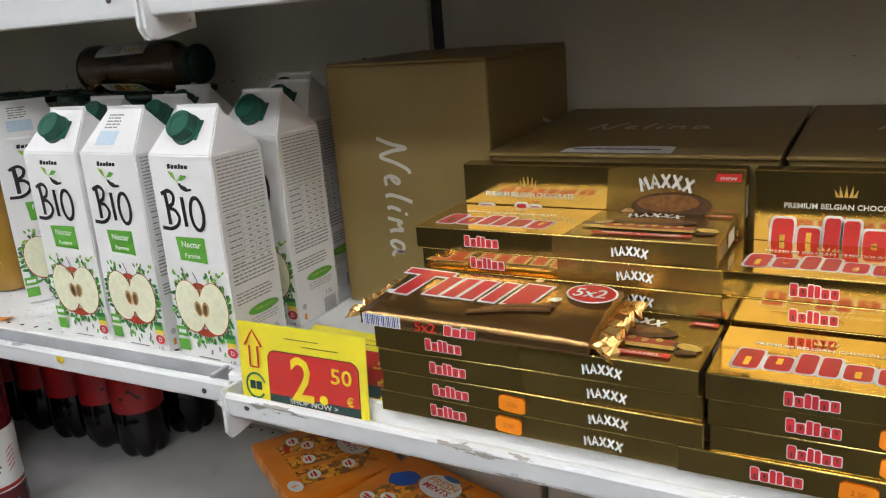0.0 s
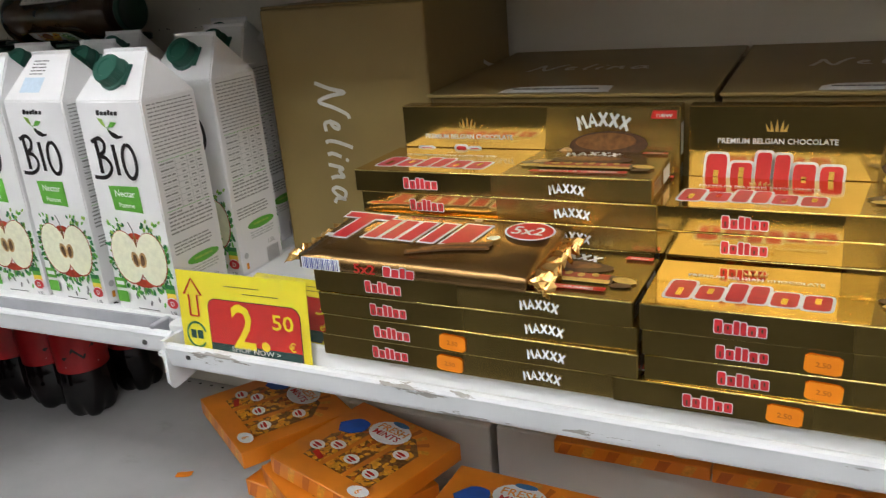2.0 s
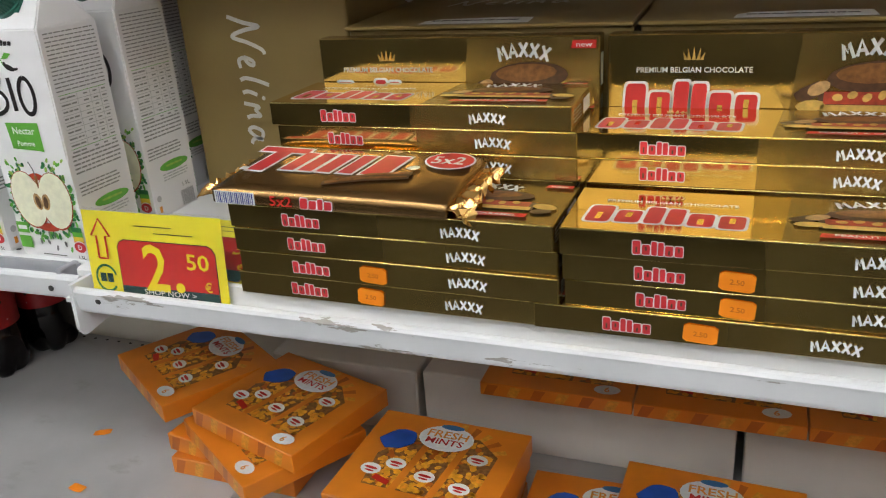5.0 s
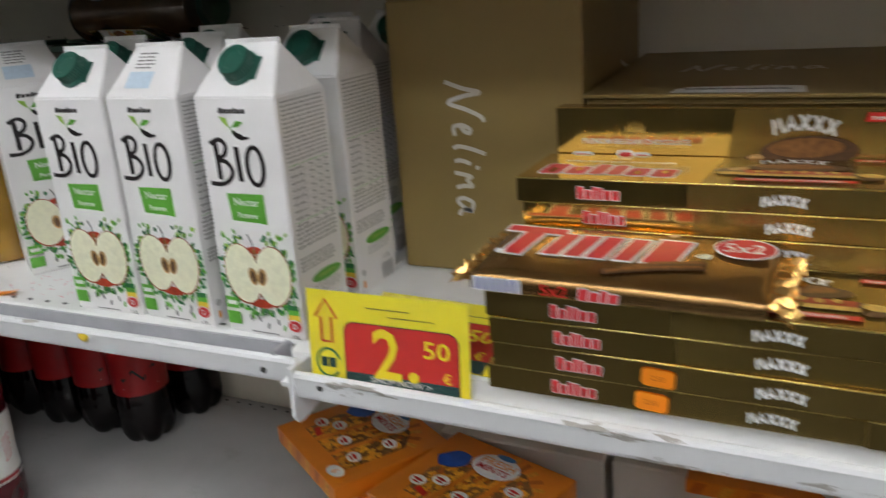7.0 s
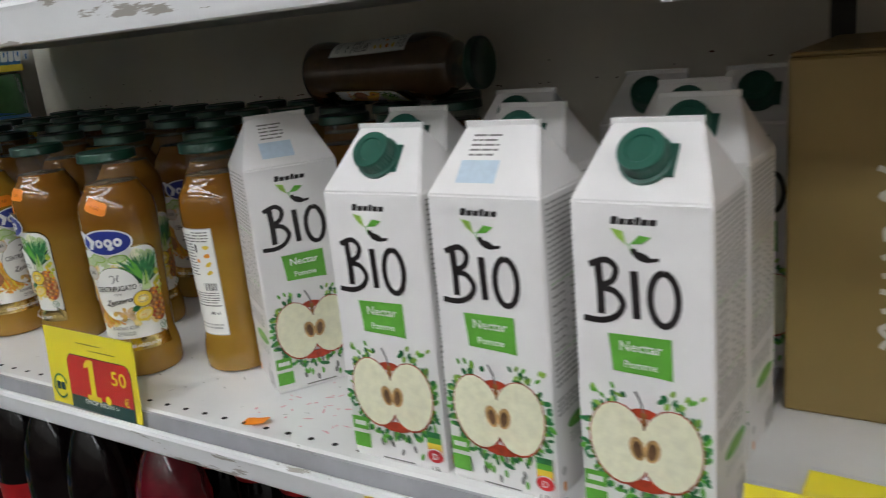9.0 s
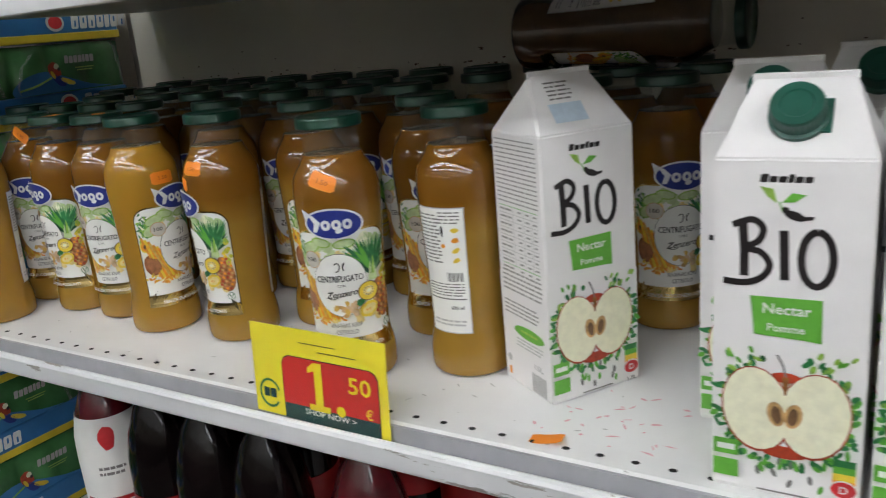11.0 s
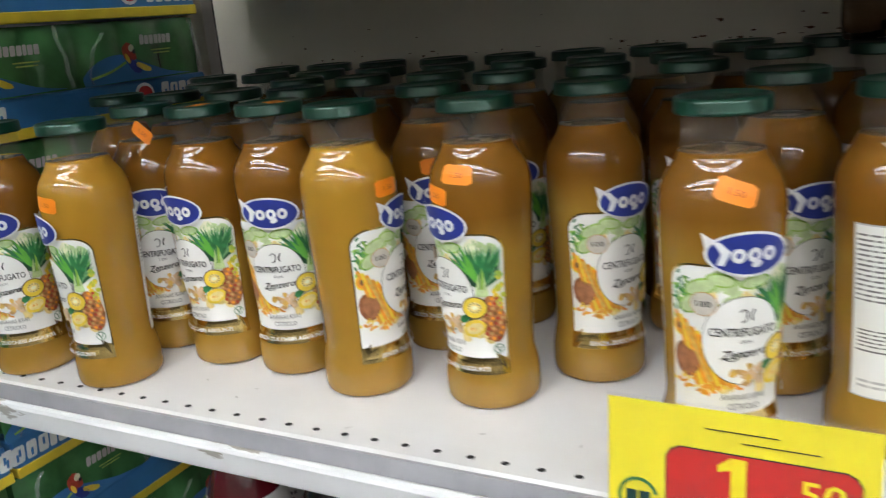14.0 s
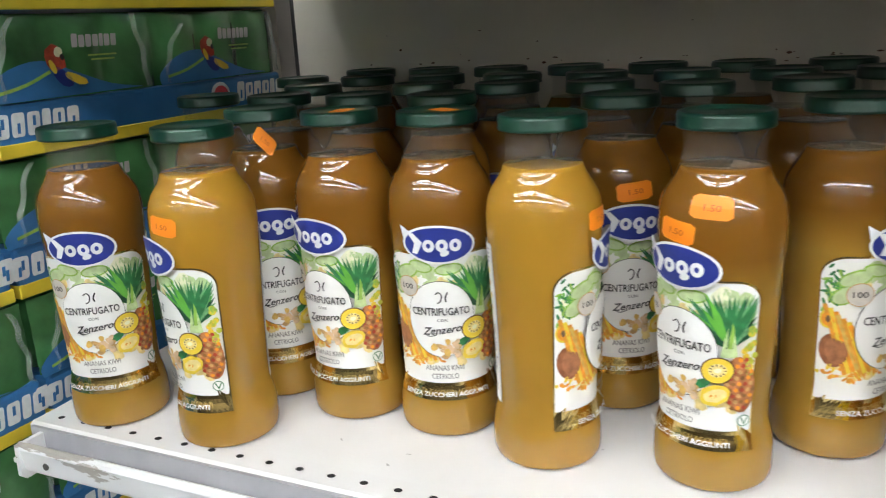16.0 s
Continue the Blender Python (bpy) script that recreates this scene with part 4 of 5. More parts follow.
LBL = "white apple nectar carton with a green screw cap"
first = carton(pose(-0.8025, 0.628, DECK, 0, 0, 1.5), LBL)
copy_thing(first, pose(-0.601, 0.626, DECK, 0, 0, -1))
tagged(copy_thing(first, pose(-0.7085, 0.629, DECK, 0, 0, 179)), "white apple nectar carton, its cap turned to the back")
tagged(copy_thing(first, pose(-0.9925, 0.7000, on_deck(0.69), 0, 0, 238.5)), "white apple nectar carton standing askew by the bottles")
for x, y, a in ((-0.832, 0.7065, 2), (-0.724, 0.7045, -3), (-0.605, 0.7275, -1), (-0.775, 0.792, 2), (-0.632, 0.808, 2), (-0.690, 0.888, 0), (-0.597, 0.885, 3)):
    copy_thing(first, pose(x, y, on_deck(y), 0, 0, a))


# ---- big gold shipping carton and the low ones ----
def script_word(p, m, u, v, w, turn):
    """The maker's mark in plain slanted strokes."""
    c, s = math.cos(turn), math.sin(turn)

    def q(x, y):
        x, y = (x - 0.5) * w, y * w
        return (u + x * c - y * s, v + x * s + y * c)
    # a tall folded opening stroke, then low loops and one high upright
    for path in (((0.0, -0.11), (0.045, 0.02), (0.075, 0.15), (0.10, 0.02), (0.145, -0.09), (0.19, 0.04), (0.24, 0.15), (0.275, 0.17)),
                 ((0.285, -0.015), (0.335, 0.01), (0.355, 0.055), (0.325, 0.06), (0.30, 0.0), (0.315, -0.06), (0.375, -0.055)),
                 ((0.50, 0.17), (0.465, 0.06), (0.45, -0.03), (0.465, -0.075)),
                 ((0.575, 0.055), (0.55, -0.02), (0.56, -0.07)),
                 ((0.64, -0.075), (0.665, 0.05), (0.69, 0.02), (0.735, 0.055), (0.735, -0.01), (0.75, -0.065)),
                 ((0.905, 0.045), (0.855, 0.05), (0.825, -0.02), (0.85, -0.065), (0.90, -0.01), (0.92, 0.045), (0.915, -0.03), (0.955, -0.06))):
        p.stroke(m, [q(*k) for k in curve(path, 6)], 0.030 * w)
    p.oval(m, *q(0.60, 0.105), 0.016 * w, 0.016 * w)
    return p


def shipping_carton():
    x0, x1, y0, y1, h = -0.557, -0.357, 0.780, 1.008, 0.276
    t = thing("cardboard_box", pose((x0 + x1) / 2, (y0 + y1) / 2, on_deck(0.80)), "tall gold-printed cardboard box standing on the shelf", "box")
    w, d = (x1 - x0) / 2, (y1 - y0) / 2
    part("body", boxes((-w, w, -d, d, 0, h), bevel=0.0025, seg=2), KRAFTGOLD, t)
    part("lid_flap", boxes((-w + 0.001, w - 0.001, -d + 0.001, -0.001, h, h + 0.003), bevel=0.001), KRAFTGOLD, t)
    part("lid_flap", boxes((-w + 0.001, w - 0.001, 0.001, d - 0.001, h, h + 0.003), bevel=0.001), KRAFTGOLD, t)
    p = Print(lambda u, v, q: (u, -d - q, v))
    script_word(p, CHALK, -0.024, 0.126, 0.142, radians(-90))
    p.done("front_mark", t, "pale printed mark")
    p = Print(lambda u, v, q: (w + q, u, v))
    script_word(p, CHALK, 0.045, 0.126, 0.142, radians(-90))
    p.done("side_mark", t, "pale printed mark")


def low_carton(x0, x1):
    y0, y1 = 0.772, 1.03
    t = thing("cardboard_box", pose((x0 + x1) / 2, 0.9, on_deck(0.79)), "low gold-printed cardboard box with its lid shut", "box", "low gold boxes")
    w = (x1 - x0) / 2
    part("body", boxes((-w, w, y0 - 0.9, y1 - 0.9, 0, 0.182), bevel=0.002), KRAFTGOLD, t)
    lid = part("lid", boxes((-w - 0.001, w + 0.001, y0 - 0.902, y1 - 0.9, 0.183, 0.1865), bevel=0.001), KRAFTGOLD, t)
    lid.matrix_basis = pose(0, 0, 0.004, 2.0)
    p = Print(lambda u, v, q: (u, v, 0.1870 + q))
    script_word(p, CHALK, -0.005, 0.0, 0.135, 0)
    p.done("lid_mark", lid)
    p = Print(lambda u, v, q: (u, v, 0.1870 + q), 0, 0.0004)
    p.poly(WHITE, [(-0.062, -0.127), (0.045, -0.127), (0.043, -0.098), (0.020, -0.094), (-0.048, -0.1), (-0.060, -0.110)]).up().lines(BLACK, -0.01, -0.112, 0.085, 0.008, 1, random.Random(5), 0.6)
    p.done("delivery_label", lid, "torn white paper label")


shipping_carton()
for a, b in ((-0.352, -0.078), (-0.072, 0.202), (0.208, 0.48)):
    low_carton(a, b)

# ---- gold chocolate boxes ----
BW, BD, BH = 0.270, 0.0895, 0.0201
NEL = (1, 0.74, 1, 0.95, 0.74, 0.74)


def broad_face(p, deep):
    """The big face: mirror gold on one side with the red mark, bronze with the nut bar on the other."""
    p.rect(GOLDBOX, -0.0685, 0, 0.131, deep - 0.002).poly(GOLDBOX, [(-0.003, -deep / 2 + 0.001), (0.008, -deep / 2 + 0.001), (0.016, deep / 2 - 0.001), (-0.003, deep / 2 - 0.001)]).up()
    p.brand(RED, WHITE, -0.067, -0.0135, 0.110, 0.033, NEL, 0.06, 0.0020, 0.003, GOLDBOX)
    p.words(WHITE, "PREMIUM BELGIAN CHOCOLATE", -0.065, 0.0155, 0.0044, 0.092)
    for k in range(5):
        a = radians(150 - 30 * k)
        p.poly(NUT, [(-0.065 + 0.007 * math.cos(a) - 0.0015, 0.0235), (-0.065 + 0.007 * math.cos(a) + 0.0015, 0.0235), (-0.065 + 0.010 * math.cos(a), 0.026 + 0.008 * math.sin(a))])
    p.crosses(WHITE, 0.068, 0.0275, 0.049, 0.0120, 0.0055)
    p.oval(CHOC, 0.072, 0.010, 0.036, 0.0125, 0.05, 16).rect(CHOC, 0.072, -0.010, 0.082, 0.016).oval(CHOC, 0.024, -0.002, 0.010, 0.007, 0.4, 9, 0.25, 2).up()
    p.rect(NUT, 0.072, -0.0155, 0.078, 0.007).rect(APPLERED, 0.072, -0.0065, 0.074, 0.010).oval(BROWN, 0.070, 0.013, 0.028, 0.008, 0.05, 14).oval(NUT, 0.026, -0.013, 0.011, 0.0048, 0.1, 10).oval(TAN, 0.031, 0.001, 0.009, 0.005, 0.5, 10).oval(NUT, 0.121, -0.010, 0.010, 0.006, -0.3, 10).oval(CHOC, 0.120, -0.019, 0.009, 0.005, 0.2, 9, 0.2, 4).up()
    for k in range(6):
        p.oval(NUT, 0.045 + 0.0105 * k, -0.006 + 0.002 * (k % 2), 0.004, 0.003, 0.4 * k, 8)
    p.poly(SIGNRED, [(0.030, -0.036), (0.112, -0.034), (0.112, -0.0265), (0.032, -0.0285)]).poly(SIGNRED, [(0.110, 0.034), (0.132, 0.034), (0.132, 0.041), (0.112, 0.041)]).up()
    p.words(WHITE, "PEANUT & CARAMEL", 0.072, -0.031, 0.0040, 0.066).words(WHITE, "new", 0.1215, 0.0375, 0.0040, 0.014)


def choc_box(m, label, sticker=None):
    t = thing("chocolate_box", m, label, "box", "gold chocolate boxes")
    w, d = BW / 2, BD / 2
    part("body", boxes((-w, w, -d, d, 0.0002, BH), bevel=0.0009), BRONZE, t)
    p = Print(lambda u, v, q: (u, v, BH + q), 0, 0.00015)
    broad_face(p, BD)
    # A thin rod on the front fold, its highlight coloured in.
    for y, z in ((-d + 0.0004, BH - 0.0004), (-d + 0.0004, 0.0008)):
        bm = lathe([(0.0008, -w + 0.001), (0.0008, w - 0.001)], 6)
        bmesh.ops.rotate(bm, verts=bm.verts, cent=(0, 0, 0), matrix=Matrix.Rotation(radians(90), 3, "Y"))
        bmesh.ops.translate(bm, verts=bm.verts, vec=(0, y, z))
        if z > 0.01:
            part("folded_edge", bm, GOLDGLINT, t, "folded edge, its highlight put in as brighter gold", True)
        else:
            bm.free()
    p.done("top_print", t, "mirror-gold and bronze printed board")
    p = Print(lambda u, v, q: (u, -d - q, v), 0, 0.00015)
    p.rect(GOLDBOX, -0.0675, BH / 2, 0.1335, BH - 0.0016)
    p.up().brand(RED, WHITE, -0.068, BH / 2 - 0.0006, 0.034, 0.0100, NEL, 0.0, 0.0005, 0, CHOC)
    p.crosses(WHITE, 0.066, BH / 2 - 0.002, 0.031, 0.0074, 0.0025)
    if sticker is not None:
        sticker_shape(p, sticker, BH / 2 - 0.001, 0.023, 0.0135, -0.06, "2.50")
    p.done("front_print", t, "gold edge print")
    p = Print(lambda u, v, q: (w + q, u, v), 0, 0.00015)
    p.rect(WHITE, 0.015, BH / 2, 0.028, 0.012).lines(TEXTGREY, -0.022, BH / 2, 0.03, 0.012, 4, random.Random(6), 0.4)
    p.done("end_print", t)
    return t


CL = "flat gold chocolate box in a stack"
rnd = random.Random(31)
plain = choc_box(pose(-0.241, 0.6995, on_deck(0.66), 0, 0, 0.4), CL)
tag1 = choc_box(pose(-0.236, 0.607, DECK, 0, 0, -0.4), "flat gold chocolate box with an orange price sticker", -0.012)
for k, x in ((1, -0.231), (2, -0.233), (3, -0.235)):
    at = pose(x, 0.607 + rnd.uniform(-0.002, 0.001), DECK + BH * k, 0, 0, rnd.uniform(-0.8, 0.8))
    copy_thing(tag1 if k == 1 else plain, at)
for k in range(1, 7):
    copy_thing(plain, pose(-0.241 + rnd.uniform(-0.004, 0.004), 0.6995 + rnd.uniform(-0.001, 0.001), on_deck(0.66) + BH * k, 0, 0, rnd.uniform(-0.5, 0.5)))
tag2 = choc_box(pose(0.042, 0.607, DECK + BH, 0, 0, 0.3), "flat gold chocolate box with an orange price sticker", -0.018)
for sx in (0.040, 0.322):
    for k in range(4):
        if sx < 0.1 and k == 1:
            continue
        copy_thing(tag2 if k < 3 else plain, pose(sx - 0.018 * (k == 0) + rnd.uniform(-0.004, 0.004), 0.606 + rnd.uniform(-0.002, 0.001), DECK + BH * k, 0, 0, rnd.uniform(-0.6, 0.6)))
    for k in range(6):
        copy_thing(plain, pose(sx - 0.008 + rnd.uniform(-0.003, 0.003), 0.6995, on_deck(0.66) + BH * k, 0, 0, rnd.uniform(-0.5, 0.5)))
for sx in (-0.237, 0.040, 0.318):
    for k in range(2):
        tagged(copy_thing(plain, pose(sx, 0.7680 - 0.002, on_deck(0.75) + BD * (k + 0.5), 90)), "gold chocolate box standing on its edge")


# ---- crinkled wrapper of chocolate fingers on the front stack ----
def wrapper():
    t = thing("chocolate_bar_pack", pose(-0.277, 0.601, DECK + 4 * BH + 0.0010, 0, 0, -1.5), "shiny copper-gold multipack of chocolate bars on the stack", "multipack")
    L, D, H = 0.203, 0.092, 0.020
    def rise(v):
        return H * (0.98 + 5.6 * v)
    rnd = random.Random(12)
    bm = bmesh.new()
    nx, ny = 26, 20
    grid = []
    for side in (0, 1):
        rows = []
        for i in range(nx + 1):
            row = []
            for j in range(ny + 1):
                x, y = (i / nx - 0.5) * L, (j / ny - 0.5) * D
                e = min(1, (0.5 - abs(i / nx - 0.5)) * 9) * min(1, (0.5 - abs(j / ny - 0.5)) * 14)
                if side:
                    z = rise(y) * (0.84 + 0.16 * e ** 0.5) + 0.0005 * noise.noise((x * 60, y * 60, 1))
                else:
                    z = 0.0015 * (1 - e)
                row.append(bm.verts.new((x, y, z)))
            rows.append(row)
        grid.append(rows)
    for s, rows in enumerate(grid):
        for i in range(nx):
            for j in range(ny):
                f = (rows[i][j], rows[i + 1][j], rows[i + 1][j + 1], rows[i][j + 1])
                bm.faces.new(f if s else f[::-1])
    lo, hi = grid
    rim = [(i, 0) for i in range(nx)] + [(nx, j) for j in range(ny)] + [(i, ny) for i in range(nx, 0, -1)] + [(0, j) for j in range(ny, 0, -1)]
    for k in range(len(rim)):
        (a, b), (c, d) = rim[k], rim[(k + 1) % len(rim)]
        bm.faces.new((lo[a][b], lo[c][d], hi[c][d], hi[a][b]))
    part("wrapper", bm, WRAP, t, "copper-gold foil wrapper", True)
    for s in (-1, 1):
        bm = bmesh.new()
        rows = []
        n, m = 22, 6
        for i in range(m + 1):
            f = i / m
            row = []
            for j in range(n + 1):
                y = (j / n - 0.5) * D * (0.96 + 0.06 * f)
                x = s * (L / 2 - 0.003 + 0.019 * f)
                z = rise(y) * 0.55 * (1 - 0.15 * f) + (0.0045 * f if s > 0 else 0.0025 * f) * math.sin(j * 2.1 + s) + (0.008 if s > 0 else 0.004) * f * noise.noise((j * 0.7, i * 0.9, s * 3)) - (0.006 * f * f if s > 0 and j < 9 else 0.0)
                row.append(bm.verts.new((x + 0.007 * f * noise.noise((j * 0.5, 4, s)), y, z)))
            rows.append(row)
        for a, b in zip(rows, rows[1:]):
            for j in range(n):
                bm.faces.new((a[j], b[j], b[j + 1], a[j + 1]))
        ob = part("crimped_end", bm, CRIMP, t, "crumpled gold foil end")
        so = ob.modifiers.new("thick", "SOLIDIFY")
        so.thickness = 0.0004
    p = Print(lambda u, v, q: (u, v, rise(v) + 0.0005 + q), 0, 0.0003)
    for mm, e in ((WHITE, 0.0022), (RED, 0.0)):
        for x, y, w, h, k in ((-0.076, 0.0310, 0.048, 0.0095, 0.0), (-0.0790, 0.008, 0.0150, 0.042, 0.12), (-0.0500, 0.009, 0.0130, 0.036, 0.15), (-0.0330, 0.009, 0.0130, 0.036, 0.15), (-0.0160, 0.009, 0.0130, 0.036, 0.15), (0.0040, 0.009, 0.0125, 0.036, 0.15), (0.0290, 0.010, 0.0220, 0.038, 0.15)):
            p.rect(mm, x, y, w + 2 * e, h + 2 * e, -0.04, k)
        p.up()
    p.oval(TAN, 0.028, 0.0370, 0.004, 0.003, 0, 12)
    p.rect(BROWN, -0.082, -0.025, 0.001, 0.001)
    for k in range(2):
        p.stroke(CHOC, [(-0.008 + 0.01 * k, -0.030 + 0.006 * k), (0.024, -0.018 + 0.006 * k), (0.058, -0.010 + 0.006 * k)], 0.0075).up()
        p.stroke(BROWN, [(-0.006 + 0.01 * k, -0.029 + 0.006 * k), (0.024, -0.0165 + 0.006 * k), (0.056, -0.009 + 0.006 * k)], 0.004)
    p.oval(CREAM, 0.055, 0.006, 0.006, 0.004, 0.4, 9, 0.15, 3).up()
    p.oval(WHITE, 0.080, 0.022, 0.0215, 0.0165, -0.1, 20).up().oval(SIGNRED, 0.080, 0.022, 0.0198, 0.0148, -0.1, 20).up().words(WHITE, "5x2", 0.079, 0.022, 0.014, 0.027)
    p.rect(WHITE, -0.090, -0.014, 0.008, 0.006)
    p.done("top_print", t, "red and white printed mark")
    p = Print(lambda u, v, q: (u, -D / 2 - 0.0004 - q, v), 0, 0.0003)
    p.rect(WHITE, -0.080, 0.0062, 0.038, 0.0105).up()
    for k in range(20):
        p.rect(BLUE, -0.0970 + 0.00179 * k, 0.0062, 0.0005 + 0.0007 * ((k * 7) % 3) / 2, 0.0092)
    p.words(SIGNRED, "5x2", -0.037, 0.0062, 0.0080, 0.020).brand(RED, WHITE, -0.005, 0.0060, 0.029, 0.0085, (1, 0.8, 1, 0.8), 0.1, 0.0006)
    p.done("front_print", t, "barcode on white")
    return t


wrapper()


# ---- price signs ----
def price_sign(m, pounds, arrow, label):
    """A card 148 mm wide in a clear sleeve, its foot in the price rail."""
    t = thing("price_sign", m, label, "price sign", "price signs")
    W, H = 0.148, 0.083
    part("card", boxes((-W / 2, W / 2, -0.0004, 0.0004, 0, H)), YELLOW, t, "yellow card")
    p = Print(lambda u, v, q: (u, -0.0004 - q, v), 0, 0.00025)
    cx = 0.013
    p.poly(BLACK, [(cx + x, y) for x, y in ((-0.0525, 0.0), (0.0525, 0.0), (0.0525, 0.0505), (0.0495, 0.0555), (0.0445, 0.058), (-0.0445, 0.058), (-0.0495, 0.0555), (-0.0525, 0.0505))]).up()
    p.poly(SIGNRED, [(cx + x, y) for x, y in ((-0.0517, 0.0), (0.0517, 0.0), (0.0517, 0.0500), (0.0487, 0.0548), (0.0440, 0.0572), (-0.0440, 0.0572), (-0.0487, 0.0548), (-0.0517, 0.0500))]).up()
    p.rect(SIGNDARK, cx, 0.0070, 0.1034, 0.0140).up()
    big, small = pounds.split(".")
    if big == "1":
        p.rect(YELLOW, cx - 0.011, 0.0340, 0.0085, 0.0430).rect(YELLOW, cx - 0.011, 0.0150, 0.0230, 0.0055).poly(YELLOW, [(cx - 0.0155, 0.0555), (cx - 0.0153, 0.0480), (cx - 0.0225, 0.0455), (cx - 0.0225, 0.0500)])
    else:
        p.words(YELLOW, big, cx - 0.012, 0.0335, 0.043, 0.026)
    p.oval(YELLOW, cx + 0.012, 0.0165, 0.0048, 0.0048, 0, 16)
    p.words(YELLOW, small, cx + 0.033, 0.0420, 0.0145, 0.0235).words(YELLOW, "\u20ac", cx + 0.042, 0.0195, 0.0085).words(WHITE, "SHOP NOW >", cx + 0.0, 0.0100, 0.0050, 0.056)
    p.rect(BLACK, 0.003, 0.0715, 0.040, 0.0007).rect(BLACK, 0.024, 0.0655, 0.041, 0.0007)
    ring = [(-0.0555 + 0.0115 * math.cos(a * math.pi / 10), 0.0195 + 0.0125 * math.sin(a * math.pi / 10)) for a in range(1, 19)]
    p.stroke(LEAF, ring, 0.0022).rect(SIGNDARK, -0.0595, 0.0200, 0.0065, 0.0085).rect(SIGNDARK, -0.0515, 0.0200, 0.0065, 0.0085)
    if arrow:
        out = [(-0.0605, 0.0385), (-0.0605, 0.0595), (-0.0660, 0.0595), (-0.0555, 0.0755), (-0.0450, 0.0595), (-0.0505, 0.0595), (-0.0505, 0.0385), (-0.0605, 0.0385)]
        p.stroke(SIGNRED, out, 0.0023)
    p.done("print", t, "red panel with the price")
    part("sleeve", boxes((-W / 2 - 0.001, W / 2 + 0.001, -0.0016, -0.0013, -0.0005, H + 0.0025), (-W / 2 - 0.001, W / 2 + 0.001, 0.0008, 0.0011, -0.0005, H + 0.0025)), SLEEVE, t, "thin clear sleeve")
    for o in t.children:
        if o.name.startswith("sleeve"):
            o.visible_shadow = False
    return t


price_sign(pose(-0.4635, 0.5655, DECK - 0.0215, -5, 0, 1), "2.50", True, "yellow and red price sign with an arrow in the shelf rail")
price_sign(pose(-1.1655, 0.5655, DECK - 0.0125, -4, 0, 0), "1.50", False, "yellow and red price sign in the shelf rail by the bottles")
price_sign(pose(-0.4480, 0.5790, DECK + 0.0014, -74, 0, -3), "2.50", False, "second yellow price sign tucked behind the first")


# ---- loose stickers and marker on the deck ----
def loose_sticker(x, y, z, a, curl=0.0):
    t = thing("price_sticker", pose(x, y, z, 0, 0, a), "loose orange price sticker lying on the shelf", "sticker", "loose stickers")
    bm = bmesh.new()
    cols = [[bm.verts.new(((i / 6 - 0.5) * 0.026, j * 0.0068 * (0.75 if i in (0, 6) else 1), 0.0003 + curl * (i / 6) ** 2)) for j in (-1, 1)] for i in range(7)]
    for a0, b0 in zip(cols, cols[1:]):
        bm.faces.new((a0[0], b0[0], b0[1], a0[1]))
    part("paper", bm, STICK, t).modifiers.new("thick", "SOLIDIFY").thickness = 0.0002


loose_sticker(-0.968, 0.597, DECK + 0.0002, 8, 0.004)
loose_sticker(-0.835, 0.79, on_deck(0.79, LOW), 20, 0.002)
loose_sticker(-0.78, 0.68, on_deck(0.68, LOW), -10, 0.002)
blob = thing("sticker_residue", pose(-0.804, 0.5552, DECK - 0.0120), "torn yellow sticker scrap on the shelf lip", "sticker")
bm = bmesh.new()
bmesh.ops.create_icosphere(bm, subdivisions=2, radius=0.006)
for v in bm.verts:
    v.co = Vector((v.co.x * 1.3, v.co.y * 0.22, v.co.z * 0.9)) * (1 + 0.35 * noise.noise(v.co * 300))
part("scrap", bm, YELLINK, blob, "", True)
smear = tagged(new("pen_mark"), "pink marker smears on the white shelf", "stain", kind="stuff")
rnd = random.Random(8)
p = Print(lambda u, v, q: (u, v, on_deck(v) + 0.0002 + q))
for k in range(34):
    p.oval(PINK, rnd.uniform(-0.99, -0.88), rnd.uniform(0.605, 0.69), rnd.uniform(0.0008, 0.005), rnd.uniform(0.0005, 0.0015), rnd.random() * 3, 8, 0.4, k)
for k in range(40):
    p.oval(PALEGREY, rnd.uniform(-1.85, -0.9), rnd.uniform(0.575, 0.70), rnd.uniform(0.0008, 0.004), rnd.uniform(0.0004, 0.001), rnd.random() * 3, 7, 0.4, k)
p.done("smear", smear)["kind"] = "stuff"


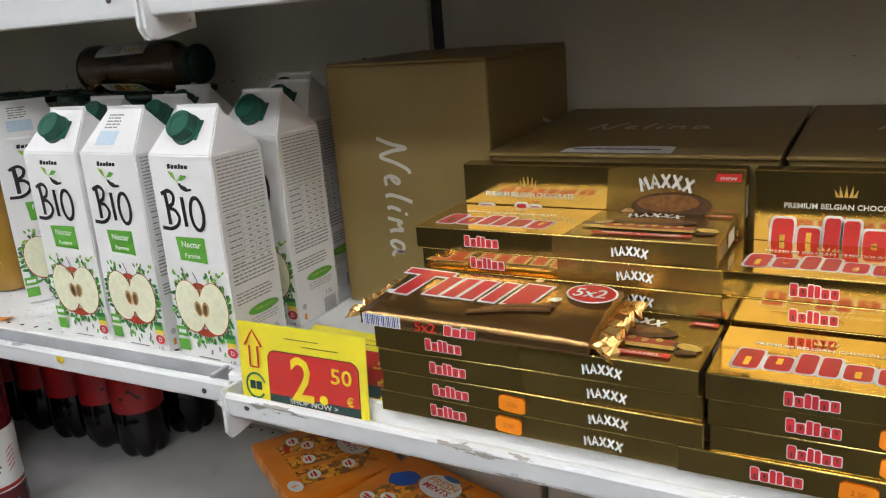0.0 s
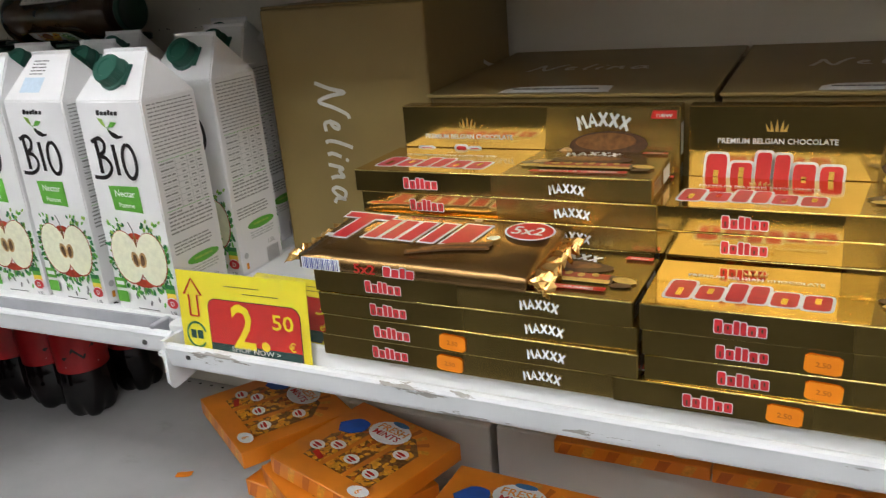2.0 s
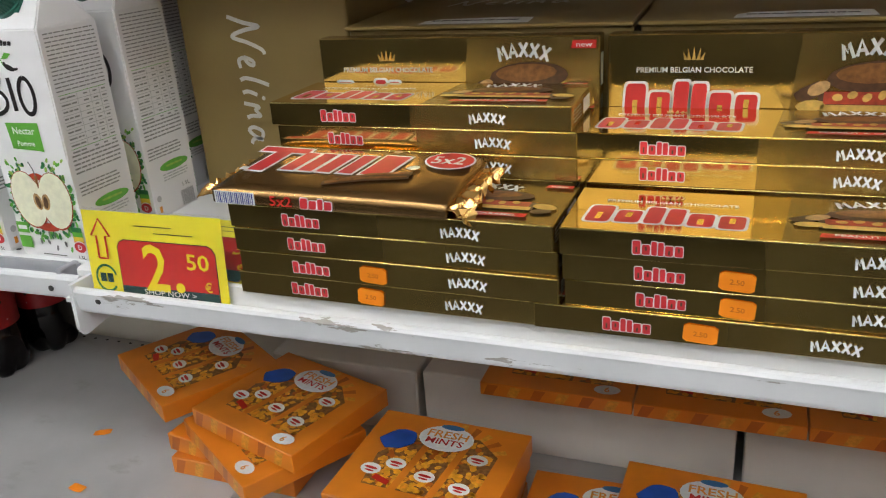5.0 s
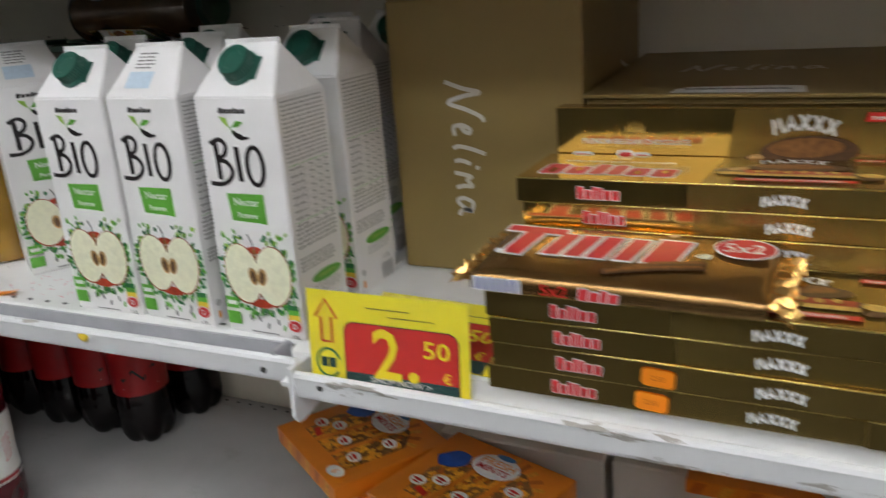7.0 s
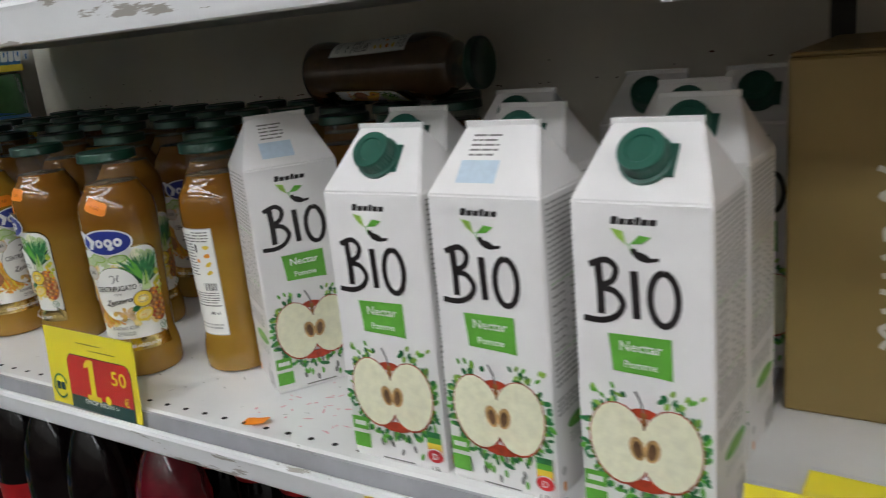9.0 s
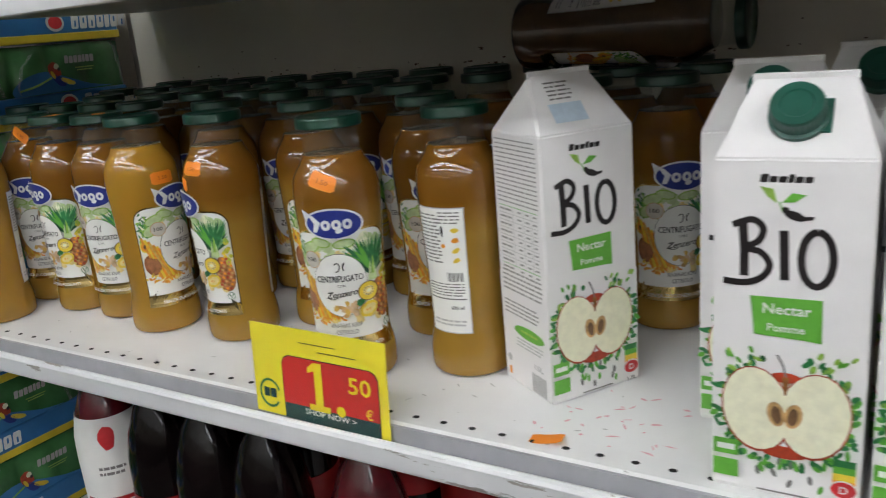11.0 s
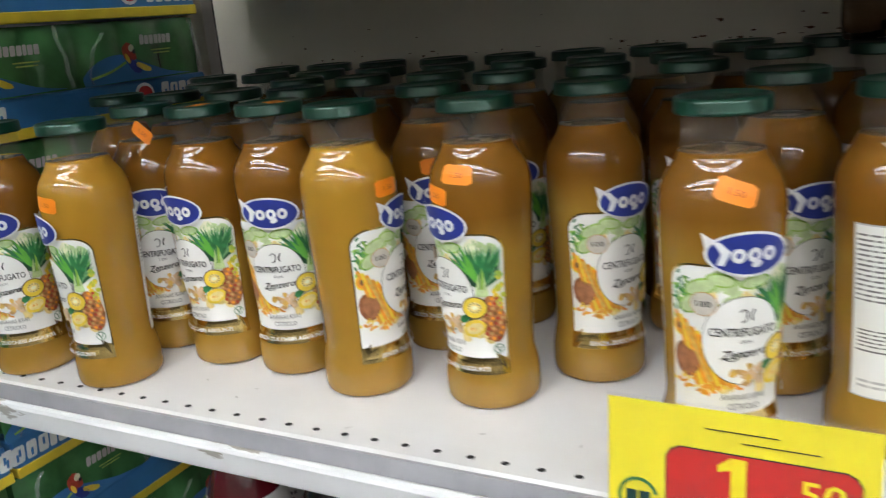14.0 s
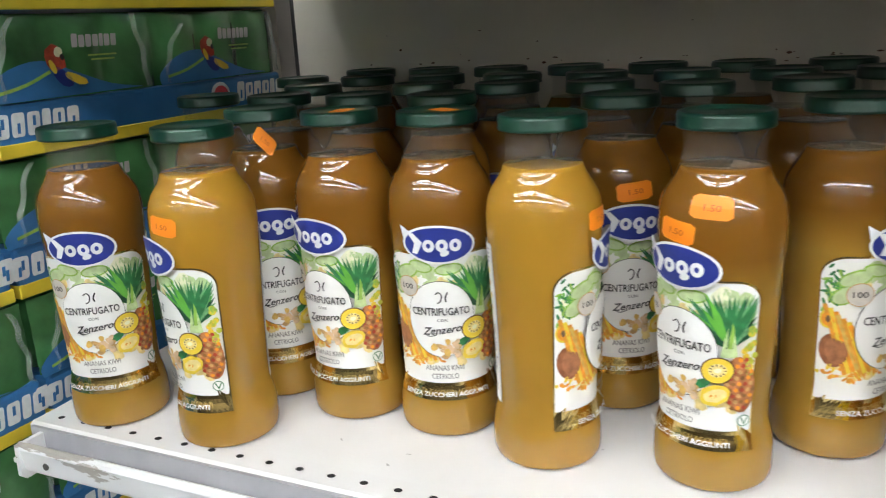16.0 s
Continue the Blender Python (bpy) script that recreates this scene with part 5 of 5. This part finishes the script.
# ---- shrink-wrapped trays of cans beside the bay ----
def can_tray(m):
    t = thing("can_tray", m, "shrink-wrapped tray of green drink cans, blue and yellow", "drink tray", "stacked can trays")
    L, W, H = 0.400, 0.262, 0.1235
    bm = boxes((-W, 0, 0, L, 0.0, 0.0475), bevel=0.004, seg=2)
    part("tray", bm, TRAYBLUE, t, "blue printed cardboard tray")
    part("tray_foot", boxes((-W - 0.0008, 0.0008, -0.0008, L + 0.0008, 0.0006, 0.0135), bevel=0.001), TRAYYEL, t, "yellow foot band")
    wrap = bmesh.new()
    n, k = 48, 6
    rows = []
    for j in range(k + 1):
        z = 0.0475 + (H - 0.0495) * j / k
        row = []
        for i in range(n + 1):
            y = L * i / n
            bulge = abs(math.sin(math.pi * 6 * i / n)) ** 0.7
            x = -0.010 + 0.009 * bulge * (1 if j < k - 1 else (0.75 if j == k - 1 else 0.2)) + 0.0012 * noise.noise((y * 30, z * 40, m.translation.z))
            row.append(wrap.verts.new((x, y, z)))
        rows.append(row)
    for a, b in zip(rows, rows[1:]):
        for i in range(n):
            wrap.faces.new((a[i], a[i + 1], b[i + 1], b[i]))
    part("shrink_film", wrap, CANGREEN, t, "green cans under clear shrink film", True)
    for i in range(6):
        for j in range(4):
            if j == 0:
                part("can", lathe([(0.026, 0.047), (0.0325, 0.050), (0.0325, 0.111), (0.026, 0.121), (0.024, 0.1195), (0.0, 0.1190)], 16, close=False), CANGREEN, t, smooth=True).matrix_basis = pose(-0.046, L * (i + 0.5) / 6, 0)
    part("film_top", boxes((-W + 0.005, -0.012, 0.005, L - 0.005, 0.1205, 0.1232), bevel=0.001), CANGREEN, t)
    for y in (0.035, 0.365):
        p = Print(lambda u, v, q: (0.0 + q, u, v), 0, 0.0008)
        p.brand(WHITE, None, y, 0.0300, 0.105, 0.023, (1, 0.9, 0.92, 0.9, 0.95, 0.9, 0.92), 0.12, 0, 0, TRAYBLUE)
        p.done("tray_mark", t, "white printed mark")["kind"] = "stuff"
    p = Print(lambda u, v, q: (0.0 + q, u, v), 0, 0.0008)
    p.oval(WHITE, 0.285, 0.030, 0.016, 0.014, 0, 16).up().oval(RED, 0.285, 0.030, 0.012, 0.010, 0, 14)
    p.done("round_mark", t)
    for y in (0.05, 0.25):
        p = Print(lambda u, v, q: (0.0015 + q, u, v), 0, 0.0006)
        p.poly(TRAYBLUE, curve([(y - 0.055, 0.048), (y - 0.055, 0.060), (y - 0.030, 0.076), (y + 0.005, 0.082), (y + 0.040, 0.070), (y + 0.080, 0.056), (y + 0.120, 0.050)], 3)).up()
        p.stroke(LIME, curve([(y - 0.045, 0.056), (y - 0.015, 0.062), (y + 0.012, 0.072)], 4), 0.003)
        p.brand(PALEGREY, None, y + 0.066, 0.098, 0.054, 0.0125, (1, 0.9, 0.92, 0.9, 0.95, 0.9, 0.92), 0.1)
        p.rect(LIME, y + 0.072, 0.084, 0.034, 0.0016).rect(LIME, y + 0.072, 0.080, 0.028, 0.0016)
        p.oval(APPLERED, y + 0.018, 0.083, 0.010, 0.013, 0.5, 12, 0.15, 1).oval(BLUE, y + 0.024, 0.066, 0.011, 0.007, -0.7, 10, 0.15, 2).oval(YELLINK, y + 0.038, 0.064, 0.012, 0.0045, -0.4, 10, 0.15, 2).up()
        p.oval(CREAM, y + 0.022, 0.089, 0.005, 0.0045, 0.3, 10, 0.1, 4).oval(YELLINK, y + 0.014, 0.076, 0.003, 0.007, 0.4, 9).up()
        p.oval(BLACK, y + 0.025, 0.084, 0.0025, 0.003, 0.2, 8)
        p.done("film_mark", t, "coloured print on the film")
    wrinkle = bmesh.new()
    for k, (y, lean, tall_) in enumerate(((0.012, 0.02, 0.07), (0.178, -0.012, 0.072), (0.205, 0.03, 0.06), (0.392, -0.01, 0.07))):
        side = []
        for i in range(9):
            z = 0.050 + tall_ * i / 8
            yy = y + lean * (i / 8) ** 2 + 0.002 * math.sin(i * 1.7 + k)
            side.append([wrinkle.verts.new((x, yy + d, z)) for x, d in ((0.0005, -0.003), (0.0045, 0.0), (0.0005, 0.003))])
        for a, b in zip(side, side[1:]):
            for n_ in (0, 1):
                wrinkle.faces.new((a[n_], a[n_ + 1], b[n_ + 1], b[n_]))
    part("film_fold", wrinkle, FILM, t, "clear gathered film")["kind"] = "stuff"
    return t


tagged(obj("pallet", boxes((-2.3, -1.955, 0.2, 1.03, 0, 0.036), bevel=0.003), CARDIN), "low wooden pallet under the can trays", "pallet")
tray = can_tray(pose(-1.957, 0.622, 0.036))
for k in range(13):
    for y in (0.622, 0.215):
        if k or y < 0.5:
            copy_thing(tray, pose(-1.957 + 0.002 * ((k * 5) % 3 - 1), y + 0.004 * ((k * 7) % 3 - 1), 0.036 + 0.1256 * k))


# ---- big soft-drink bottles on the lower shelf ----
def soda_bottle(m, body, sleeve, label, kind="cola"):
    t = thing("soda_bottle", m, label, "bottle", "soft-drink bottles")
    prof = [(0.018, 0.004), (0.032, 0.0), (0.038, 0.006), (0.0430, 0.018), (0.0445, 0.032), (0.0440, 0.048), (0.0445, 0.054), (0.0430, 0.060), (0.0445, 0.067), (0.0430, 0.074), (0.0425, 0.10), (0.0440, 0.13), (0.0445, 0.19), (0.0435, 0.215), (0.038, 0.245), (0.027, 0.275), (0.0165, 0.292), (0.0140, 0.300), (0.0140, 0.308)]
    bm = lathe(prof, 40)
    for v in bm.verts:
        if v.co.z < 0.05:
            a = math.atan2(v.co.y, v.co.x)
            f = 1 - 0.30 * (0.5 + 0.5 * math.cos(5 * a)) ** 2 * (1 - v.co.z / 0.05)
            v.co.x *= f
            v.co.y *= f
    part("body", bm, body, t, "dark drink in clear plastic", True)
    part("cap", lathe([(0.0155, 0.298), (0.0155, 0.316), (0.0140, 0.3185), (0.0, 0.3185)], 20, close=False), BLACK if kind == "cola" else COLARED, t, "", True)
    lo, hi = {"cola": (0.090, 0.170), "syrup": (0.062, 0.162), "crest": (0.125, 0.245)}[kind]
    def wide(z):
        for (r0, z0), (r1, z1) in zip(prof[4:], prof[5:]):
            if z0 <= z <= z1:
                return r0 + (r1 - r0) * (z - z0) / (z1 - z0) + 0.0008
        return 0.045
    sl = part("sleeve", lathe([(wide(lo + (hi - lo) * k / 8), lo + (hi - lo) * k / 8) for k in range(9)], 28, close=False), sleeve, t, "paper sleeve", True)
    p = Print(lambda u, v, q: ((wide(v) + 0.0004 + q) * math.cos(u / 0.0455 - 0.7), (wide(v) + 0.0004 + q) * math.sin(u / 0.0455 - 0.7), v), 0.005, 0.0002)
    if kind == "cola":
        p.stroke(BLACK, [(-0.03, 0.118), (-0.01, 0.135), (0.005, 0.118), (0.025, 0.138)], 0.006).stroke(WHITE, [(-0.03, 0.103), (0.03, 0.103)], 0.0012)
    else:
        p.oval(RED, 0, hi - 0.026, 0.011, 0.016, 0, 14, 0.1, 1).rect(COLARED, 0, lo + 0.006, 0.09, 0.006).lines(TEXTGREY, 0, (lo + hi) / 2 - 0.012, 0.034, 0.016, 2, random.Random(3), 0.5)
        for k in range(5):
            p.stroke(RED, [(0.028, (lo + hi) / 2 + 0.008 * k - 0.02), (0.042, (lo + hi) / 2 + 0.008 * k - 0.012)], 0.0016)
    p.done("sleeve_print", sl)["kind"] = "stuff"
    return t


zb = LOW
cola = soda_bottle(pose(-1.138, 0.893, on_deck(0.88, zb)), COLA, COLARED, "large dark cola bottle with a red sleeve")
for k in range(1, 8):
    copy_thing(cola, pose(-1.138 - 0.0920 * k, 0.893 + 0.002 * (k % 2), on_deck(0.88, zb), 0, 0, 37 * k))
for k in range(8):
    copy_thing(cola, pose(-1.118 - 0.0920 * k, 0.987, on_deck(0.98, zb), 0, 0, 53 * k))
for x, y, a in ((-1.535, 0.665, 0), (-1.435, 0.655, 50), (-1.340, 0.655, 120), (-1.49, 0.77, 10), (-1.40, 0.765, 80), (-1.60, 0.79, 20)):
    copy_thing(cola, pose(x, y, on_deck(y, zb), 0, 0, a))
syr = soda_bottle(pose(-1.655, 0.672, on_deck(0.66, zb)), SYRUP, PAPER, "dark red drink bottle with a tall white label", "crest")
soda_bottle(pose(-1.202, 0.655, on_deck(0.65, zb), 0, 0, 10), SYRUP, PAPER, "dark red drink bottle with a low white label", "syrup")
copy_thing(syr, pose(-1.70, 0.785, on_deck(0.78, zb), 0, 0, -20))


# ---- orange snack boxes on the lower shelf ----
def snack_box(m, label, H=0.0255):
    t = thing("snack_box", m, label, "box", "orange snack boxes")
    W, D = 0.188, 0.168
    w, d = W / 2, D / 2
    part("body", boxes((-w, w, -d, d, 0.0002, H), bevel=0.001), MINTBOX, t)
    p = Print(lambda u, v, q: (u, v, H + q), 0, 0.00025)
    rnd = random.Random(14)
    for k in range(5):
        p.poly(MINTDARK if k % 2 else CARROT, [(0.02, 0.02), (w * 0.95 * math.cos(0.5 + 0.22 * k), d * 0.97 * math.sin(0.5 + 0.22 * k)), (w * 0.95 * math.cos(0.6 + 0.22 * k), d * 0.97 * math.sin(0.6 + 0.22 * k))])
    p.up().poly(BROWN, [(-0.060, -0.055), (0.066, -0.055), (0.070, 0.030), (0.040, 0.056), (-0.030, 0.050), (-0.066, 0.0)]).up()
    for k in range(270):
        x, y = rnd.uniform(-0.057, 0.065), -0.052 + 0.098 * rnd.random() ** 1.3
        p.oval((YELLOWCORN, CARROT, ORANGE, MINTDARK, YELLOWCORN)[k % 5], x, y, rnd.uniform(0.0038, 0.0058), rnd.uniform(0.0028, 0.0042), rnd.random() * 3, 7, 0.2, k)
        if k % 90 == 89:
            p.up()
    for x in (-0.018, 0.026):
        p.rect(MINTBOX, x, -0.004, 0.0090, 0.105, -0.08)
    p.up()
    for x, y in ((-0.036, -0.014), (0.004, -0.026), (0.050, 0.018), (0.048, -0.034), (-0.060, -0.030)):
        p.oval(WHITE, x, y, 0.0125, 0.0095, -0.1, 14)
    p.oval(WHITE, 0.001, 0.046, 0.034, 0.024, -0.05, 20).oval(WHITE, 0.062, -0.067, 0.016, 0.010, 0.1, 14).oval(BLUE, -0.053, 0.030, 0.023, 0.018, 0.5, 16, 0.10, 3).up()
    p.oval(SNACKBLUE, -0.053, 0.030, 0.0225, 0.0175, 0.5, 16, 0.10, 3).oval(TRAYBLUE, 0.001, 0.068, 0.015, 0.005, 0, 12)
    for x, y in ((-0.036, -0.014), (0.004, -0.026), (0.050, 0.018), (0.048, -0.034), (-0.060, -0.030)):
        p.oval(SIGNRED, x, y + 0.001, 0.0085, 0.0022, -0.1, 12).oval(SIGNRED, x, y - 0.004, 0.006, 0.0015, -0.1, 12)
    p.words(ORANGE, "FRESH", 0.001, 0.053, 0.0125, 0.050).words(SIGNRED, "MINTS", 0.001, 0.039, 0.0105, 0.046).words(ORANGE, "6", 0.062, -0.067, 0.010)
    p.poly(SIGNRED, [(-0.052, -0.045), (-0.030, -0.052), (-0.030, -0.044), (-0.050, -0.037)])
    p.done("lid_print", t, "snack picture and lettering")
    p = Print(lambda u, v, q: (u, -d - q, v), 0, 0.0002)
    for k in range(6):
        p.poly(CARROT if k % 2 else MINTDARK, [(-0.090 + 0.030 * k, 0.002), (-0.078 + 0.030 * k, 0.002), (-0.070 + 0.030 * k, H - 0.002), (-0.084 + 0.030 * k, H - 0.002)])
    p.done("front_print", t)
    return t


SN = "orange snack box with a printed lid"
HB = 0.0258
sn = snack_box(pose(-0.575, 0.825, on_deck(0.80, LOW)), SN)
rnd = random.Random(17)
lay = [(-0.575, 0.825, k, -8 + rnd.uniform(-7, 7)) for k in range(1, 2)] + [(-0.5275, 0.781, 2, -32), (-0.70, 0.862, 3, -32), (-0.508, 0.800, 3.15, -17)]
lay += [(-0.290, 0.735, k, rnd.uniform(-4, 4)) for k in range(0, 3)] + [(-0.286, 0.731, 3, -2)]
lay += [(-0.090, 0.735, k, rnd.uniform(-3, 3)) for k in range(0, 2)] + [(0.105, 0.75, k, rnd.uniform(-2, 2)) for k in range(0, 2)] + [(0.012, 0.742, 2, -2), (0.30, 0.78, 0, 2), (0.30, 0.78, 1, -1)]
for x, y, k, a in lay:
    copy_thing(sn, pose(x, y, on_deck(y, LOW) + HB * k, 0, 0, a))


def plain_carton(x0, x1, top, label):
    t = thing("shipping_box", pose((x0 + x1) / 2, 0.97, on_deck(0.93, LOW)), label, "box", "cartons on the lower shelf")
    w = (x1 - x0) / 2
    part("body", boxes((-w, w, -0.065, 0.06, 0, top), bevel=0.002), SHIP, t)
    part("tape", boxes((-w, w, -0.012, 0.012, top + 0.0002, top + 0.0006)), CARDIN, t)


plain_carton(-0.365, 0.035, 0.103, "off-white shipping carton carrying orange boxes")
plain_carton(0.045, 0.445, 0.103, "off-white shipping carton carrying orange boxes")
plain_carton(-0.60, -0.375, 0.10, "off-white shipping carton behind the orange boxes")
thin = snack_box(pose(-0.178, 0.954, on_deck(0.93, LOW) + 0.1042, 0, 0, 0.5), "thin orange snack box lying on a carton", 0.0185)
for k in range(1, 4):
    copy_thing(thin, pose(-0.178 + 0.1905 * k, 0.954, on_deck(0.93, LOW) + 0.1042, 0, 0, 0.5 - 0.3 * k))
